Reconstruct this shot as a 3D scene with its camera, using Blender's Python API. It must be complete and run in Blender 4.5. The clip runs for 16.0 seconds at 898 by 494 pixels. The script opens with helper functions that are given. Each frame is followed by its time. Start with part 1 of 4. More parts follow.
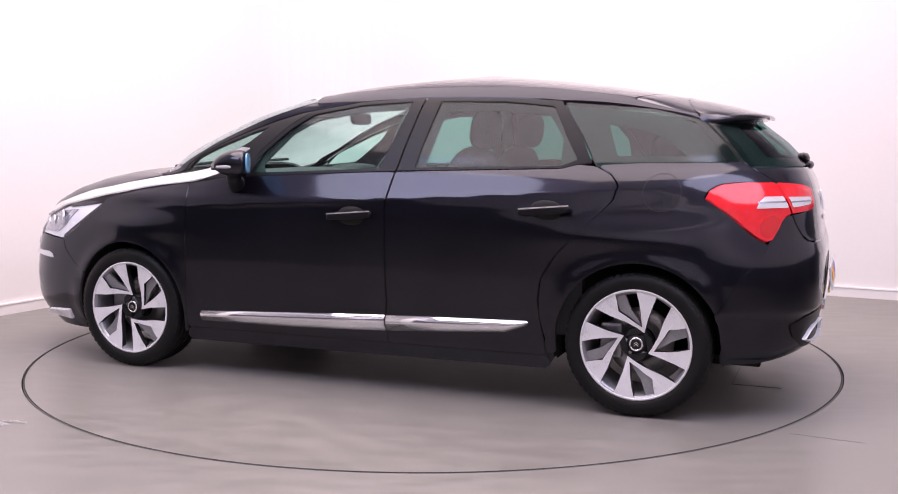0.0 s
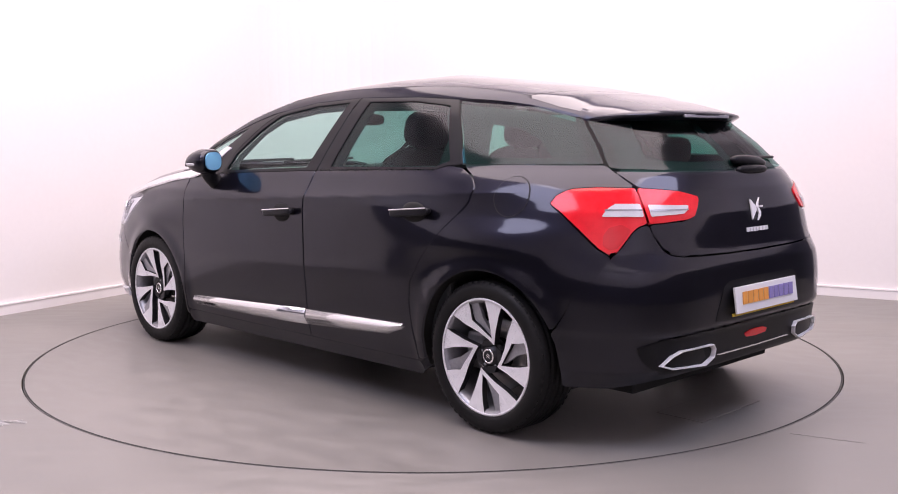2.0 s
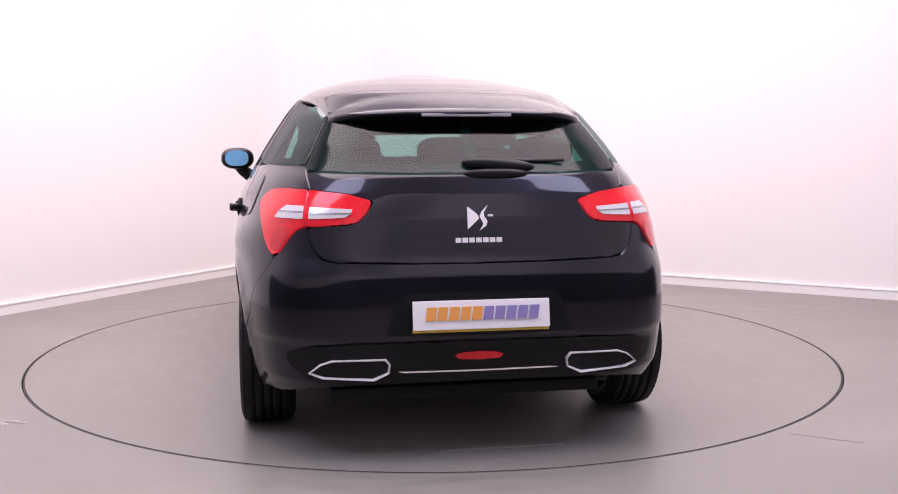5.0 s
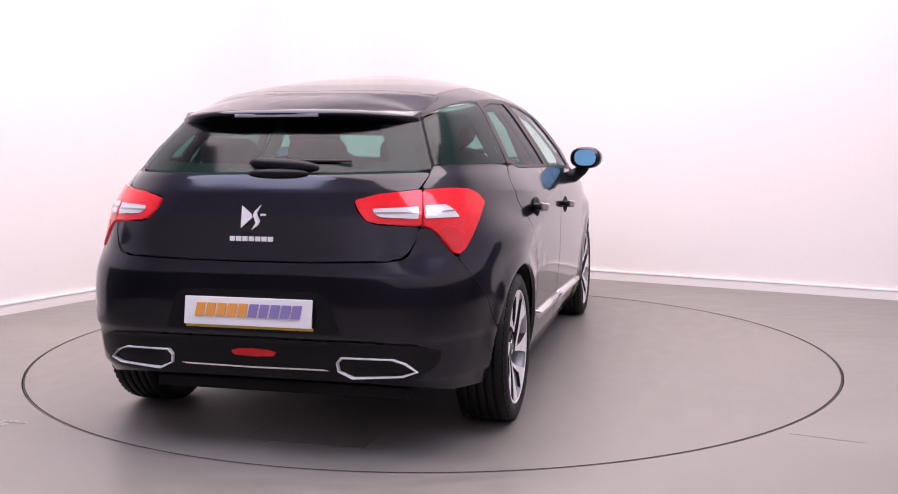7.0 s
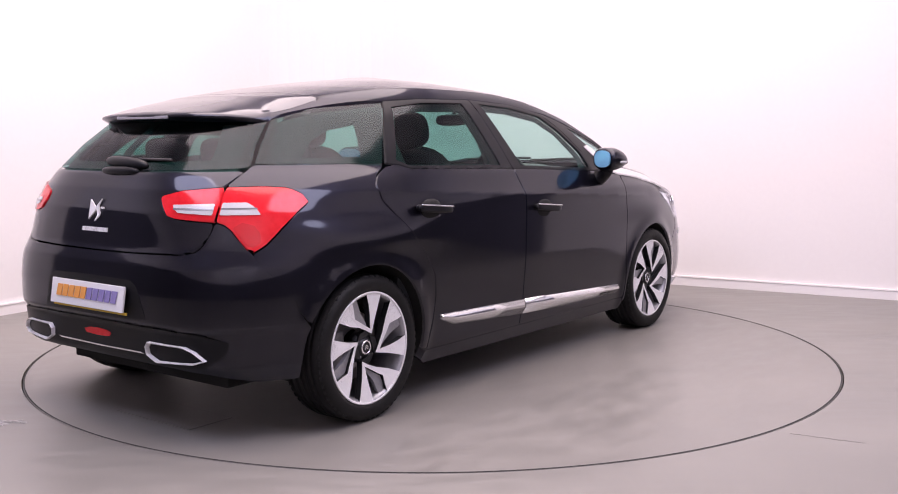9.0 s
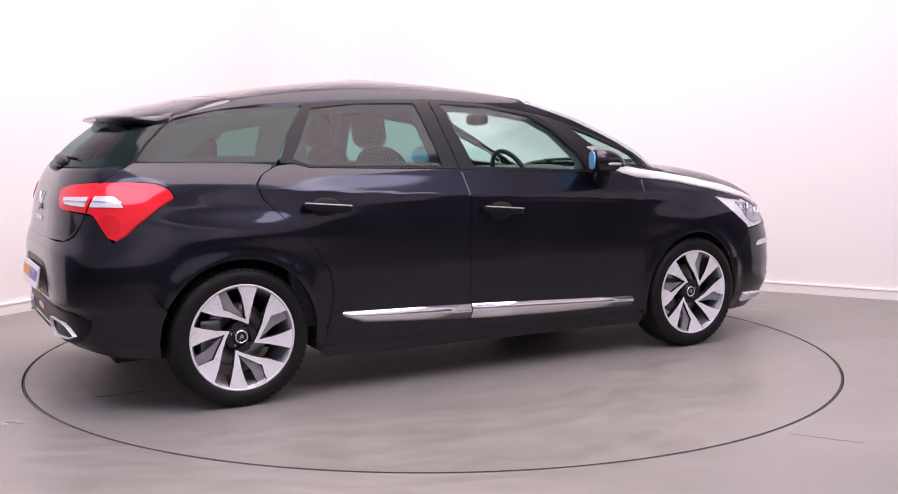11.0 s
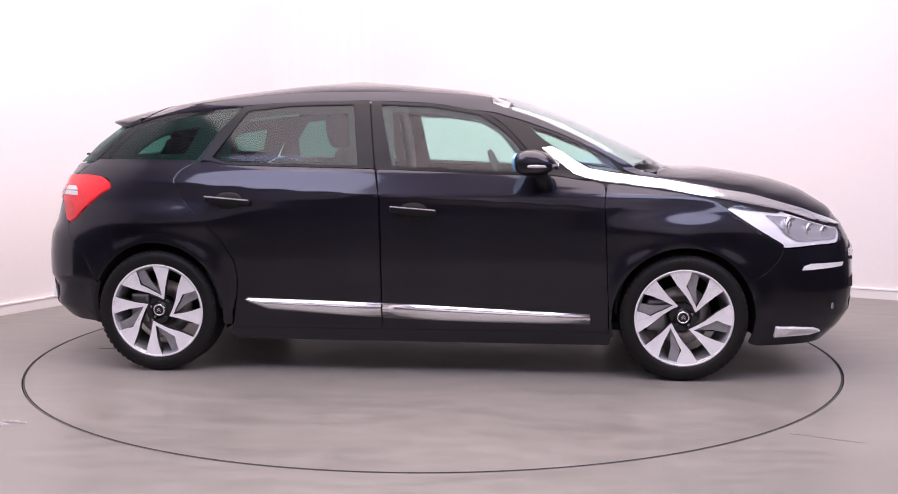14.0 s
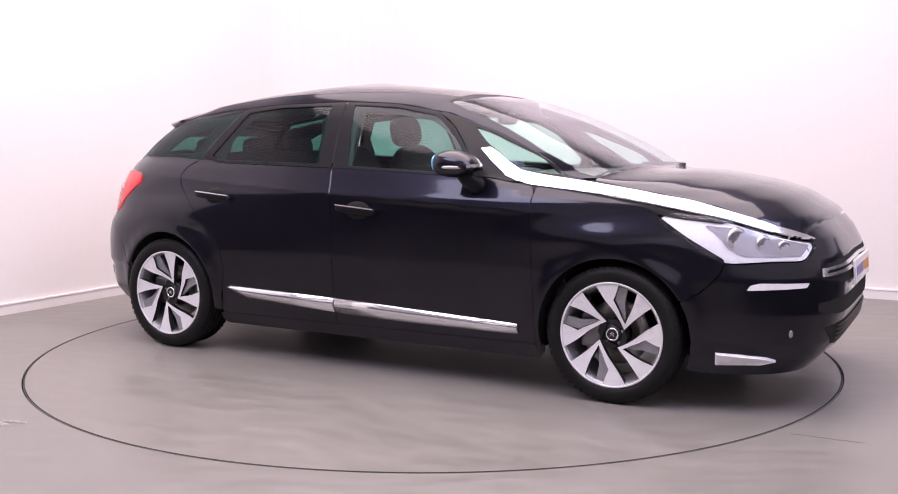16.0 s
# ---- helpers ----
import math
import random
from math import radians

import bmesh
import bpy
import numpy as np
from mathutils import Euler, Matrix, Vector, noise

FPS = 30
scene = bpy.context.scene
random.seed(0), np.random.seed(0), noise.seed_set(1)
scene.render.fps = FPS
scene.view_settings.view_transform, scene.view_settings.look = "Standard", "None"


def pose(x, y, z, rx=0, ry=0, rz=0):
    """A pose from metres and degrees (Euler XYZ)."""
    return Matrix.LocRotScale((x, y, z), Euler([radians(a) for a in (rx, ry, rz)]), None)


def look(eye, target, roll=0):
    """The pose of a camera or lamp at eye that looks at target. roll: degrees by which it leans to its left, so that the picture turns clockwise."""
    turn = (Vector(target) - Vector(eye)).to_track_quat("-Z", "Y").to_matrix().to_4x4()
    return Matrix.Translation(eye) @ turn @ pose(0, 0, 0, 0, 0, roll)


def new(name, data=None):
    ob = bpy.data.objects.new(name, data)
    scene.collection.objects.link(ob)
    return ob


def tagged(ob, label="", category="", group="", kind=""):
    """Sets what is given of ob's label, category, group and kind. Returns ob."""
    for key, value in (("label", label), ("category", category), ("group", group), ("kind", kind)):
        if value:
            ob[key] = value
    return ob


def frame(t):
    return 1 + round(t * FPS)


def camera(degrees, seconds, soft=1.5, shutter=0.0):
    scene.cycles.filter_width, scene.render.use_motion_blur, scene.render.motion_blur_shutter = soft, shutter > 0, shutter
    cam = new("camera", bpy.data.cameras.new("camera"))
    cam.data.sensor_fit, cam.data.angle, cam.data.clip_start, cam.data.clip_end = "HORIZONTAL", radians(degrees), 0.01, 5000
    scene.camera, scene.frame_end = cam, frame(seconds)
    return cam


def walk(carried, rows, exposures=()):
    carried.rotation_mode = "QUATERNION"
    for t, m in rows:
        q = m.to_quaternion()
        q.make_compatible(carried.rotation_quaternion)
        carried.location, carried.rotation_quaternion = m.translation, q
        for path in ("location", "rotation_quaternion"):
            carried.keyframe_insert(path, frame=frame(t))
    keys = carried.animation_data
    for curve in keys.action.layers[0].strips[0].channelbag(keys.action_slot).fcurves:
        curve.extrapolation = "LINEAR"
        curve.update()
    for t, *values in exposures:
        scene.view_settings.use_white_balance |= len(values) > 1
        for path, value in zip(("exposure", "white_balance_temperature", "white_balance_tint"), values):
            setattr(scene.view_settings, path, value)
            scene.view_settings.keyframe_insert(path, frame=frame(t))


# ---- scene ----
cam = camera(48.31, 16.0, soft=1.0)
EYE, AIM = Vector((0, -5.8126, 1.2245)), Vector((0.01425, 0.99404, -0.1081))
walk(cam, [(0, look(EYE, EYE + AIM, -0.108)), (16, look(EYE, EYE + AIM, -0.108))], exposures=[(0, 0.07, 7050, 28), (16, 0.07, 7050, 28)])

# the turn of the table: seconds and the car's heading in degrees
TURN = [(0, 157.28), (0.5, 151.72), (1, 145.67), (1.5, 140.08), (2, 134.06), (2.5, 128.4), (3, 122.36), (3.5, 116.74), (4, 110.69),
        (6.5, 81.48), (7, 75.38), (7.5, 69.72), (8, 63.67), (8.5, 58.01), (9, 52.02), (11.5, 22.73), (12, 16.86), (12.5, 11.22),
        (13, 5.33), (13.5, -0.32), (14, -6.19), (14.5, -11.78), (15, -17.82), (15.5, -23.3), (16, -29.36)]
PIVOT = Vector((1.3933, -0.1661, 0))  # the table's axis in the car's space


# ---- world and lights ----
world = bpy.data.worlds.new("studio_air")
scene.world = world
world.use_nodes = True
world.node_tree.nodes["Background"].inputs[0].default_value = (0.9, 0.92, 1, 1)
world.node_tree.nodes["Background"].inputs[1].default_value = 0.05


def area_lamp(name, eye, target, sx, sy, watts, colour=(1, 0.97, 0.95)):
    data = bpy.data.lights.new(name, "AREA")
    data.shape, data.size, data.size_y, data.energy, data.color = "ELLIPSE", sx, sy, watts, colour
    ob = new(name, data)
    ob.matrix_world = look(eye, target)
    return ob


area_lamp("ceiling_softbox", (0, -0.4, 4.5), (0, -0.39, 0), 6.0, 6.2, 400, (1, 0.965, 0.95))
for x in (-2.3, 2.3):
    area_lamp("side_softbox", (x, -2.9, 3.7), (x * 0.2, 0.6, 0.4), 2.5, 1.7, 70, (0.62, 0.73, 1))
# unseen fill lamp, added to brighten the hall walls mirrored in the hatch
area_lamp("unseen_hall_fill", (0.2, -6.6, 4.4), (0.6, -9.6, 2.2), 3.4, 1.2, 110, (0.86, 0.9, 1))


# ---- materials ----
def base(name, colour, rough=0.5, metal=0.0, coat=0.0, spec=0.5):
    m = bpy.data.materials.new(name)
    m.use_nodes = True
    b = m.node_tree.nodes["Principled BSDF"]
    b.inputs["Base Color"].default_value = (*colour, 1)
    b.inputs["Roughness"].default_value, b.inputs["Metallic"].default_value = rough, metal
    b.inputs["Coat Weight"].default_value, b.inputs["Coat Roughness"].default_value = coat, 0.075
    b.inputs["Specular IOR Level"].default_value = spec
    return m


def grain(m, c1, c2, scale, r1=None, r2=None, bump=0.0, detail=6, coords="Object", big=0.0, stretch=None):
    """Two-scale variation of colour and gloss, with fine relief."""
    nt = m.node_tree
    b = nt.nodes["Principled BSDF"]
    tc = nt.nodes.new("ShaderNodeTexCoord")
    n1, n2 = nt.nodes.new("ShaderNodeTexNoise"), nt.nodes.new("ShaderNodeTexNoise")
    n1.inputs["Scale"].default_value, n1.inputs["Detail"].default_value = scale, detail
    n2.inputs["Scale"].default_value, n2.inputs["Detail"].default_value = (big or scale * 0.07), 3
    way = tc.outputs[coords]
    if stretch:
        mp = nt.nodes.new("ShaderNodeMapping")
        mp.inputs["Scale"].default_value = stretch
        nt.links.new(way, mp.inputs["Vector"])
        way = mp.outputs[0]
    for n in (n1, n2):
        nt.links.new(way, n.inputs["Vector"])
    add = nt.nodes.new("ShaderNodeMath")
    add.operation = "MULTIPLY_ADD"
    add.inputs[1].default_value, add.inputs[2].default_value = 0.45, 0
    nt.links.new(n1.outputs["Fac"], add.inputs[0])
    half = nt.nodes.new("ShaderNodeMath")
    half.operation = "MULTIPLY_ADD"
    half.inputs[1].default_value = 0.55
    nt.links.new(n2.outputs["Fac"], half.inputs[0])
    nt.links.new(add.outputs[0], half.inputs[2])
    ramp = nt.nodes.new("ShaderNodeValToRGB")
    ramp.color_ramp.elements[0].position, ramp.color_ramp.elements[1].position = 0.36, 0.64
    ramp.color_ramp.elements[0].color, ramp.color_ramp.elements[1].color = (*c1, 1), (*c2, 1)
    nt.links.new(half.outputs[0], ramp.inputs[0])
    nt.links.new(ramp.outputs[0], b.inputs["Base Color"])
    if r1 is not None:
        mr = nt.nodes.new("ShaderNodeMapRange")
        mr.inputs[1].default_value, mr.inputs[2].default_value = 0.35, 0.65
        mr.inputs[3].default_value, mr.inputs[4].default_value = r1, r2
        nt.links.new(half.outputs[0], mr.inputs[0])
        nt.links.new(mr.outputs[0], b.inputs["Roughness"])
    if bump:
        bp = nt.nodes.new("ShaderNodeBump")
        bp.inputs["Strength"].default_value, bp.inputs["Distance"].default_value = bump, 0.002
        nt.links.new(n1.outputs["Fac"], bp.inputs["Height"])
        nt.links.new(bp.outputs[0], b.inputs["Normal"])
    return m


def glass(name, tint, gloss=0.9, veil=0.08):
    """Tinted see-through pane; gloss rises towards grazing."""
    m = bpy.data.materials.new(name)
    m.use_nodes = True
    nt = m.node_tree
    nt.nodes.clear()
    out, mix = nt.nodes.new("ShaderNodeOutputMaterial"), nt.nodes.new("ShaderNodeMixShader")
    tr, gl, lw = nt.nodes.new("ShaderNodeBsdfTransparent"), nt.nodes.new("ShaderNodeBsdfGlossy"), nt.nodes.new("ShaderNodeLayerWeight")
    tr.inputs[0].default_value = (*tint, 1)
    gl.inputs["Roughness"].default_value = 0.09
    gl.inputs[0].default_value = (0.93, 0.93, 1, 1)
    lw.inputs[0].default_value = 0.5
    power, scale = nt.nodes.new("ShaderNodeMath"), nt.nodes.new("ShaderNodeMath")
    power.operation, scale.operation = "POWER", "MULTIPLY_ADD"
    power.inputs[1].default_value = 5.0
    scale.inputs[1].default_value, scale.inputs[2].default_value = gloss, veil
    nt.links.new(lw.outputs["Facing"], power.inputs[0])
    nt.links.new(power.outputs[0], scale.inputs[0])
    nt.links.new(scale.outputs[0], mix.inputs[0])
    nt.links.new(tr.outputs[0], mix.inputs[1])
    nt.links.new(gl.outputs[0], mix.inputs[2])
    nt.links.new(mix.outputs[0], out.inputs[0])
    return m


PAINT = grain(base("black_pearl_paint", (0.015, 0.015, 0.021), 0.34, 0.85, 1.0, 0.2), (0.011, 0.0108, 0.018), (0.015, 0.0147, 0.024), 900, 0.31, 0.37, big=3)
PAINT.node_tree.nodes["Principled BSDF"].inputs["Coat Roughness"].default_value = 0.07
PAINT.node_tree.nodes["Principled BSDF"].inputs["Specular Tint"].default_value = (0.45, 0.45, 0.5, 1)
PAINT.node_tree.nodes["Principled BSDF"].inputs["Coat IOR"].default_value = 1.44
TRIM = base("gloss_black_trim", (0.008, 0.008, 0.01), 0.35, 0, 0.0, 0.2)
PLASTIC = grain(base("black_plastic", (0.014, 0.014, 0.015), 0.55), (0.011, 0.011, 0.012), (0.02, 0.02, 0.021), 400, 0.45, 0.62, 0.15)
LINER = grain(base("wheel_well_felt", (0.01, 0.01, 0.01), 0.9), (0.007, 0.007, 0.007), (0.014, 0.014, 0.014), 120, 0.85, 0.95)
RUBBER = grain(base("tyre_rubber", (0.014, 0.014, 0.015), 0.7, spec=0.25), (0.005, 0.005, 0.0055), (0.010, 0.0095, 0.0095), 60, 0.45, 0.7, 0.2)
CHROME = base("chrome", (0.9, 0.9, 0.91), 0.14, 0.92)
ALLOY = grain(base("machined_alloy", (0.93, 0.92, 0.93), 0.3, 0.1), (0.80, 0.79, 0.80), (0.88, 0.87, 0.88), 180, 0.25, 0.38)
ALLOY_DARK = grain(base("dark_alloy", (0.04, 0.04, 0.045), 0.4, 0.5), (0.018, 0.018, 0.02), (0.034, 0.034, 0.037), 90, 0.35, 0.5)
ALLOY_GREY = grain(base("grey_alloy", (0.22, 0.22, 0.24), 0.35, 0.6), (0.30, 0.30, 0.32), (0.40, 0.40, 0.42), 90, 0.3, 0.42)
DISC = grain(base("brake_disc_steel", (0.4, 0.38, 0.36), 0.4, 0.9), (0.3, 0.28, 0.26), (0.48, 0.46, 0.45), 150, 0.3, 0.5)
CABIN = grain(base("cabin_cloth", (0.03, 0.03, 0.034), 0.85), (0.022, 0.025, 0.028), (0.032, 0.036, 0.04), 40, 0.75, 0.95)
DASH = grain(base("dash_plastic", (0.03, 0.03, 0.033), 0.6), (0.024, 0.027, 0.031), (0.034, 0.038, 0.042), 40, 0.5, 0.7)
LINING = grain(base("pale_roof_lining", (0.5, 0.5, 0.48), 0.9), (0.46, 0.46, 0.44), (0.55, 0.55, 0.53), 300, 0.85, 0.95)
GLASS_FRONT = glass("green_tinted_glass", (0.60, 0.85, 0.78), 0.5, 0.028)
GLASS_REAR = glass("privacy_glass", (0.15, 0.38, 0.33), 0.35, 0.03)
GLASS_SCREEN = glass("windscreen_glass", (0.8, 0.93, 0.9), 0.9, 0.06)
RED = grain(base("red_lamp_plastic", (0.8, 0.012, 0.02), 0.12, 0, 0.25, 0.35), (0.72, 0.008, 0.015), (0.85, 0.02, 0.03), 40, 0.1, 0.15)
RED_DARK = base("deep_red_lamp_plastic", (0.66, 0.007, 0.013), 0.12, 0, 0.3)
CLEAR = grain(base("clear_lamp_plastic", (0.62, 0.62, 0.64), 0.2, 0.1, 0.6), (0.56, 0.56, 0.58), (0.66, 0.66, 0.68), 160, 0.12, 0.2)
LAMP_SILVER = grain(base("lamp_reflector", (0.9, 0.9, 0.92), 0.25, 0.0), (0.92, 0.92, 0.92), (0.97, 0.97, 0.97), 60, 0.2, 0.3)
LENS = glass("lamp_lens", (0.97, 0.98, 1.0), 0.6, 0.04)
LAMP_INNER = grain(base("lamp_inner_bezel", (0.4, 0.4, 0.43), 0.25, 0.7), (0.42, 0.42, 0.45), (0.5, 0.5, 0.53), 8, 0.18, 0.25)
PLATE_WHITE = base("white_plate_acrylic", (0.86, 0.86, 0.87), 0.25, 0, 0.4)
PLATE_YELLOW = base("yellow_plate_acrylic", (0.75, 0.5, 0.06), 0.25, 0, 0.4)
ORANGE = base("orange_print", (0.85, 0.36, 0.08), 0.4)
PURPLE = base("violet_print", (0.26, 0.22, 0.48), 0.4)
MIRROR = base("mirror_glass", (0.22, 0.58, 0.92), 0.1, 0.45)
WALL = grain(base("white_wall_paint", (0.765, 0.735, 0.73), 0.75), (0.755, 0.725, 0.72), (0.775, 0.745, 0.74), 30, 0.7, 0.8, 0.05, big=0.6)
SKIRT = base("white_skirting_paint", (0.76, 0.735, 0.735), 0.5)
BEAD = base("bright_skirting_bead", (0.9, 0.87, 0.87), 0.4)
FLOOR = grain(base("grey_resin_floor", (0.3, 0.28, 0.28), 0.45), (0.178, 0.171, 0.158), (0.242, 0.229, 0.212), 9, 0.3, 0.5, 0.04, 9, big=0.9, stretch=(0.4, 1.5, 1))
TABLE = grain(base("grey_turntable_top", (0.3, 0.28, 0.28), 0.45), (0.180, 0.171, 0.158), (0.236, 0.222, 0.205), 8, 0.3, 0.5, 0.04, 9, big=0.8, stretch=(0.6, 1.2, 1))
GAP = base("dark_gap", (0.015, 0.015, 0.015), 0.8)
JOINT = base("fine_floor_joint", (0.165, 0.156, 0.148), 0.7)
SCUFF = base("pale_scuff_paint", (0.62, 0.6, 0.6), 0.6)
CEILING = grain(base("pale_ceiling_paint", (0.84, 0.83, 0.84), 0.8), (0.82, 0.81, 0.82), (0.86, 0.85, 0.86), 20)
# unseen hall walls: dark low and pale high, added to shape the paint's reflections
LOW_DARK = grain(base("unseen_dark_wall_band", (0.07, 0.07, 0.085), 0.8), (0.06, 0.06, 0.075), (0.08, 0.08, 0.1), 25)
HALL = grain(base("unseen_pale_wall_band", (0.74, 0.74, 0.8), 0.8), (0.71, 0.71, 0.77), (0.77, 0.77, 0.83), 25)


# ---- the car's form: plan outlines by height ----
ZS = np.linspace(0.0, 1.6, 1601)


def law(knots, soft=0.02):
    """A smooth function of height through knots of (z, value)."""
    k = np.array(knots, float)
    v = np.interp(ZS, k[:, 0], k[:, 1])
    w = max(1, int(soft / 0.001))
    ker = np.hanning(2 * w + 3)[1:-1]
    ker /= ker.sum()
    pad = len(ker) // 2
    ext = np.concatenate([np.full(pad, v[0]), v, np.full(pad, v[-1])])
    sm = np.convolve(ext, ker, "valid")
    return lambda z: np.interp(z, ZS, sm)


TOP = 1.55
NOSE = law([(0.15, 3.515), (0.25, 3.61), (0.32, 3.655), (0.45, 3.68), (0.6, 3.68), (0.7, 3.66), (0.78, 3.62), (0.86, 3.55), (0.93, 3.415), (0.98, 3.25),
            (1.02, 3.02), (1.045, 2.79), (1.065, 2.70), (1.15, 2.54), (1.317, 2.19), (1.43, 1.90), (1.49, 1.62), (1.522, 1.32), (TOP, 1.0)], 0.012)
TAIL = law([(0.15, -0.53), (0.25, -0.65), (0.32, -0.72), (0.455, -0.732), (0.48, -0.752), (0.6, -0.757), (0.715, -0.753), (0.785, -0.734), (0.93, -0.716), (1.02, -0.69), (1.08, -0.662), (1.2, -0.55),
            (1.33, -0.385), (1.415, -0.12), (1.472, 0.205), (1.515, 0.54), (TOP, 0.9)], 0.012)
WIDE = law([(0.15, 0.84), (0.25, 0.885), (0.36, 0.905), (0.45, 0.912), (0.6, 0.925), (0.85, 0.93), (0.93, 0.925), (0.97, 0.908), (1.06, 0.868),
            (1.1, 0.842), (1.15, 0.815), (1.25, 0.752), (1.35, 0.685), (1.415, 0.63), (1.45, 0.58), (1.485, 0.495), (1.52, 0.36), (1.54, 0.22), (TOP, 0.02)], 0.036)
MID = law([(0, 1.3), (1.0, 1.3), (1.3, 1.1), (1.48, 0.95), (TOP, 0.95)], 0.05)
SQN = law([(0, 5.5), (0.3, 5.5), (0.55, 4.8), (0.7, 4.5), (0.88, 4.1), (0.97, 3.6), (1.05, 4.0), (1.12, 5.5), (1.2, 7.0), (1.35, 7.0), (1.45, 4.5), (1.5, 3.2)], 0.05)
SQT = law([(0, 5.8), (0.5, 5.7), (0.68, 5.3), (0.8, 4.5), (1.0, 4.0), (1.1, 3.6), (1.3, 3.4), (1.45, 3.0), (1.5, 2.6)], 0.05)


def side_y(x, z):
    m = MID(z)
    r = np.where(x < m, (m - x) / (m - TAIL(z)), (x - m) / (NOSE(z) - m))
    n = np.where(x < m, SQT(z), SQN(z))
    return WIDE(z) * np.maximum(1 - np.minimum(r, 1) ** n, 0) ** (1 / n)


def tail_x(y, z):
    n = SQT(z)
    return MID(z) - (MID(z) - TAIL(z)) * np.maximum(1 - np.minimum(np.abs(y) / WIDE(z), 1) ** n, 0) ** (1 / n)


def nose_x(y, z):
    n = SQN(z)
    return MID(z) + (NOSE(z) - MID(z)) * np.maximum(1 - np.minimum(np.abs(y) / WIDE(z), 1) ** n, 0) ** (1 / n)


def inside(x, y, z):
    m = MID(z)
    r = np.where(x < m, (m - x) / np.maximum(m - TAIL(z), 1e-4), (x - m) / np.maximum(NOSE(z) - m, 1e-4))
    n = np.where(x < m, SQT(z), SQN(z))
    return r ** n + (np.abs(y) / WIDE(z)) ** n <= 1


def top_z(x, y):
    lo, hi = np.full(np.shape(x), 0.3), np.full(np.shape(x), TOP)
    for _ in range(26):
        mid = (lo + hi) / 2
        ok = inside(x, y, mid)
        lo, hi = np.where(ok, mid, lo), np.where(ok, hi, mid)
    return lo


# ---- building kit ----
def mesh_of(name, verts, faces, material, smooth=True, normals=None):
    me = bpy.data.meshes.new(name)
    me.from_pydata([tuple(v) for v in verts], [], [tuple(f) for f in faces])
    me.materials.append(material)
    if smooth:
        me.polygons.foreach_set("use_smooth", [True] * len(me.polygons))
    if normals is not None:
        me.normals_split_custom_set_from_vertices([tuple(n) for n in normals])
    me.update()
    return me


def part(name, data, material, parent, label=""):
    """Links a mesh or bmesh as one mesh object under a thing or a part."""
    if isinstance(data, bmesh.types.BMesh):
        me = bpy.data.meshes.new(name)
        bmesh.ops.recalc_face_normals(data, faces=data.faces)
        data.to_mesh(me)
        data.free()
        me.materials.append(material)
        data = me
    ob = new(name, data)
    ob.parent = parent
    if label:
        tagged(ob, label)
    return ob


def rounded(bm, width, segments=2, angle=0.5):
    edges = [e for e in bm.edges if e.is_manifold and e.calc_face_angle(0) > angle]
    if edges:
        bmesh.ops.bevel(bm, geom=edges, offset=width, segments=segments, profile=0.6, affect="EDGES", clamp_overlap=True)
    return bm


def smooth(bm):
    for f in bm.faces:
        f.smooth = True
    return bm


def box(size, at=(0, 0, 0), turn=(0, 0, 0), bev=0.004):
    bm = bmesh.new()
    bmesh.ops.create_cube(bm, size=1, matrix=pose(*at, *turn) @ Matrix.Diagonal((*size, 1)))
    return rounded(bm, bev) if bev else bm


def joined(*bms):
    out = bmesh.new()
    for b in bms:
        me = bpy.data.meshes.new("piece")
        b.to_mesh(me)
        b.free()
        out.from_mesh(me)
        bpy.data.meshes.remove(me)
    return out


def prism(outline, z0, z1, bev=0.003):
    """A closed outline in x, y drawn up from z0 to z1."""
    bm = bmesh.new()
    low = [bm.verts.new((x, y, z0)) for x, y in outline]
    top = [bm.verts.new((x, y, z1)) for x, y in outline]
    bm.faces.new(top)
    bm.faces.new(low[::-1])
    for i in range(len(low)):
        j = (i + 1) % len(low)
        bm.faces.new((low[i], low[j], top[j], top[i]))
    return rounded(bm, bev, 2, 0.7) if bev else bm


def lathe(profile, segments=72, axis="Y", closed=True):
    """Turns a profile of (radius, offset) round the axis."""
    vs, fs, k = [], [], len(profile)
    for i in range(segments):
        a = 2 * math.pi * i / segments
        for r, h in profile:
            vs.append((r * math.cos(a), h, r * math.sin(a)))
    for i in range(segments):
        j = (i + 1) % segments
        for p in range(k if closed else k - 1):
            q = (p + 1) % k
            fs.append((i * k + p, j * k + p, j * k + q, i * k + q))
    bm = bmesh.new()
    bv = [bm.verts.new(v) for v in vs]
    for f in fs:
        bm.faces.new([bv[i] for i in f])
    return smooth(bm)


def tube(points, radius, segments=10):
    """A round bar along points."""
    bm = bmesh.new()
    rings = []
    pts = [Vector(p) for p in points]
    for i, p in enumerate(pts):
        d = (pts[min(i + 1, len(pts) - 1)] - pts[max(i - 1, 0)]).normalized()
        q = d.to_track_quat("Z", "Y")
        r = radius[i] if isinstance(radius, (list, tuple)) else radius
        rings.append([bm.verts.new(p + q @ Vector((r * math.cos(2 * math.pi * k / segments), r * math.sin(2 * math.pi * k / segments), 0))) for k in range(segments)])
    for a, b in zip(rings, rings[1:]):
        for k in range(segments):
            bm.faces.new((a[k], a[(k + 1) % segments], b[(k + 1) % segments], b[k]))
    bm.faces.new(rings[0][::-1])
    bm.faces.new(rings[-1])
    return smooth(bm)


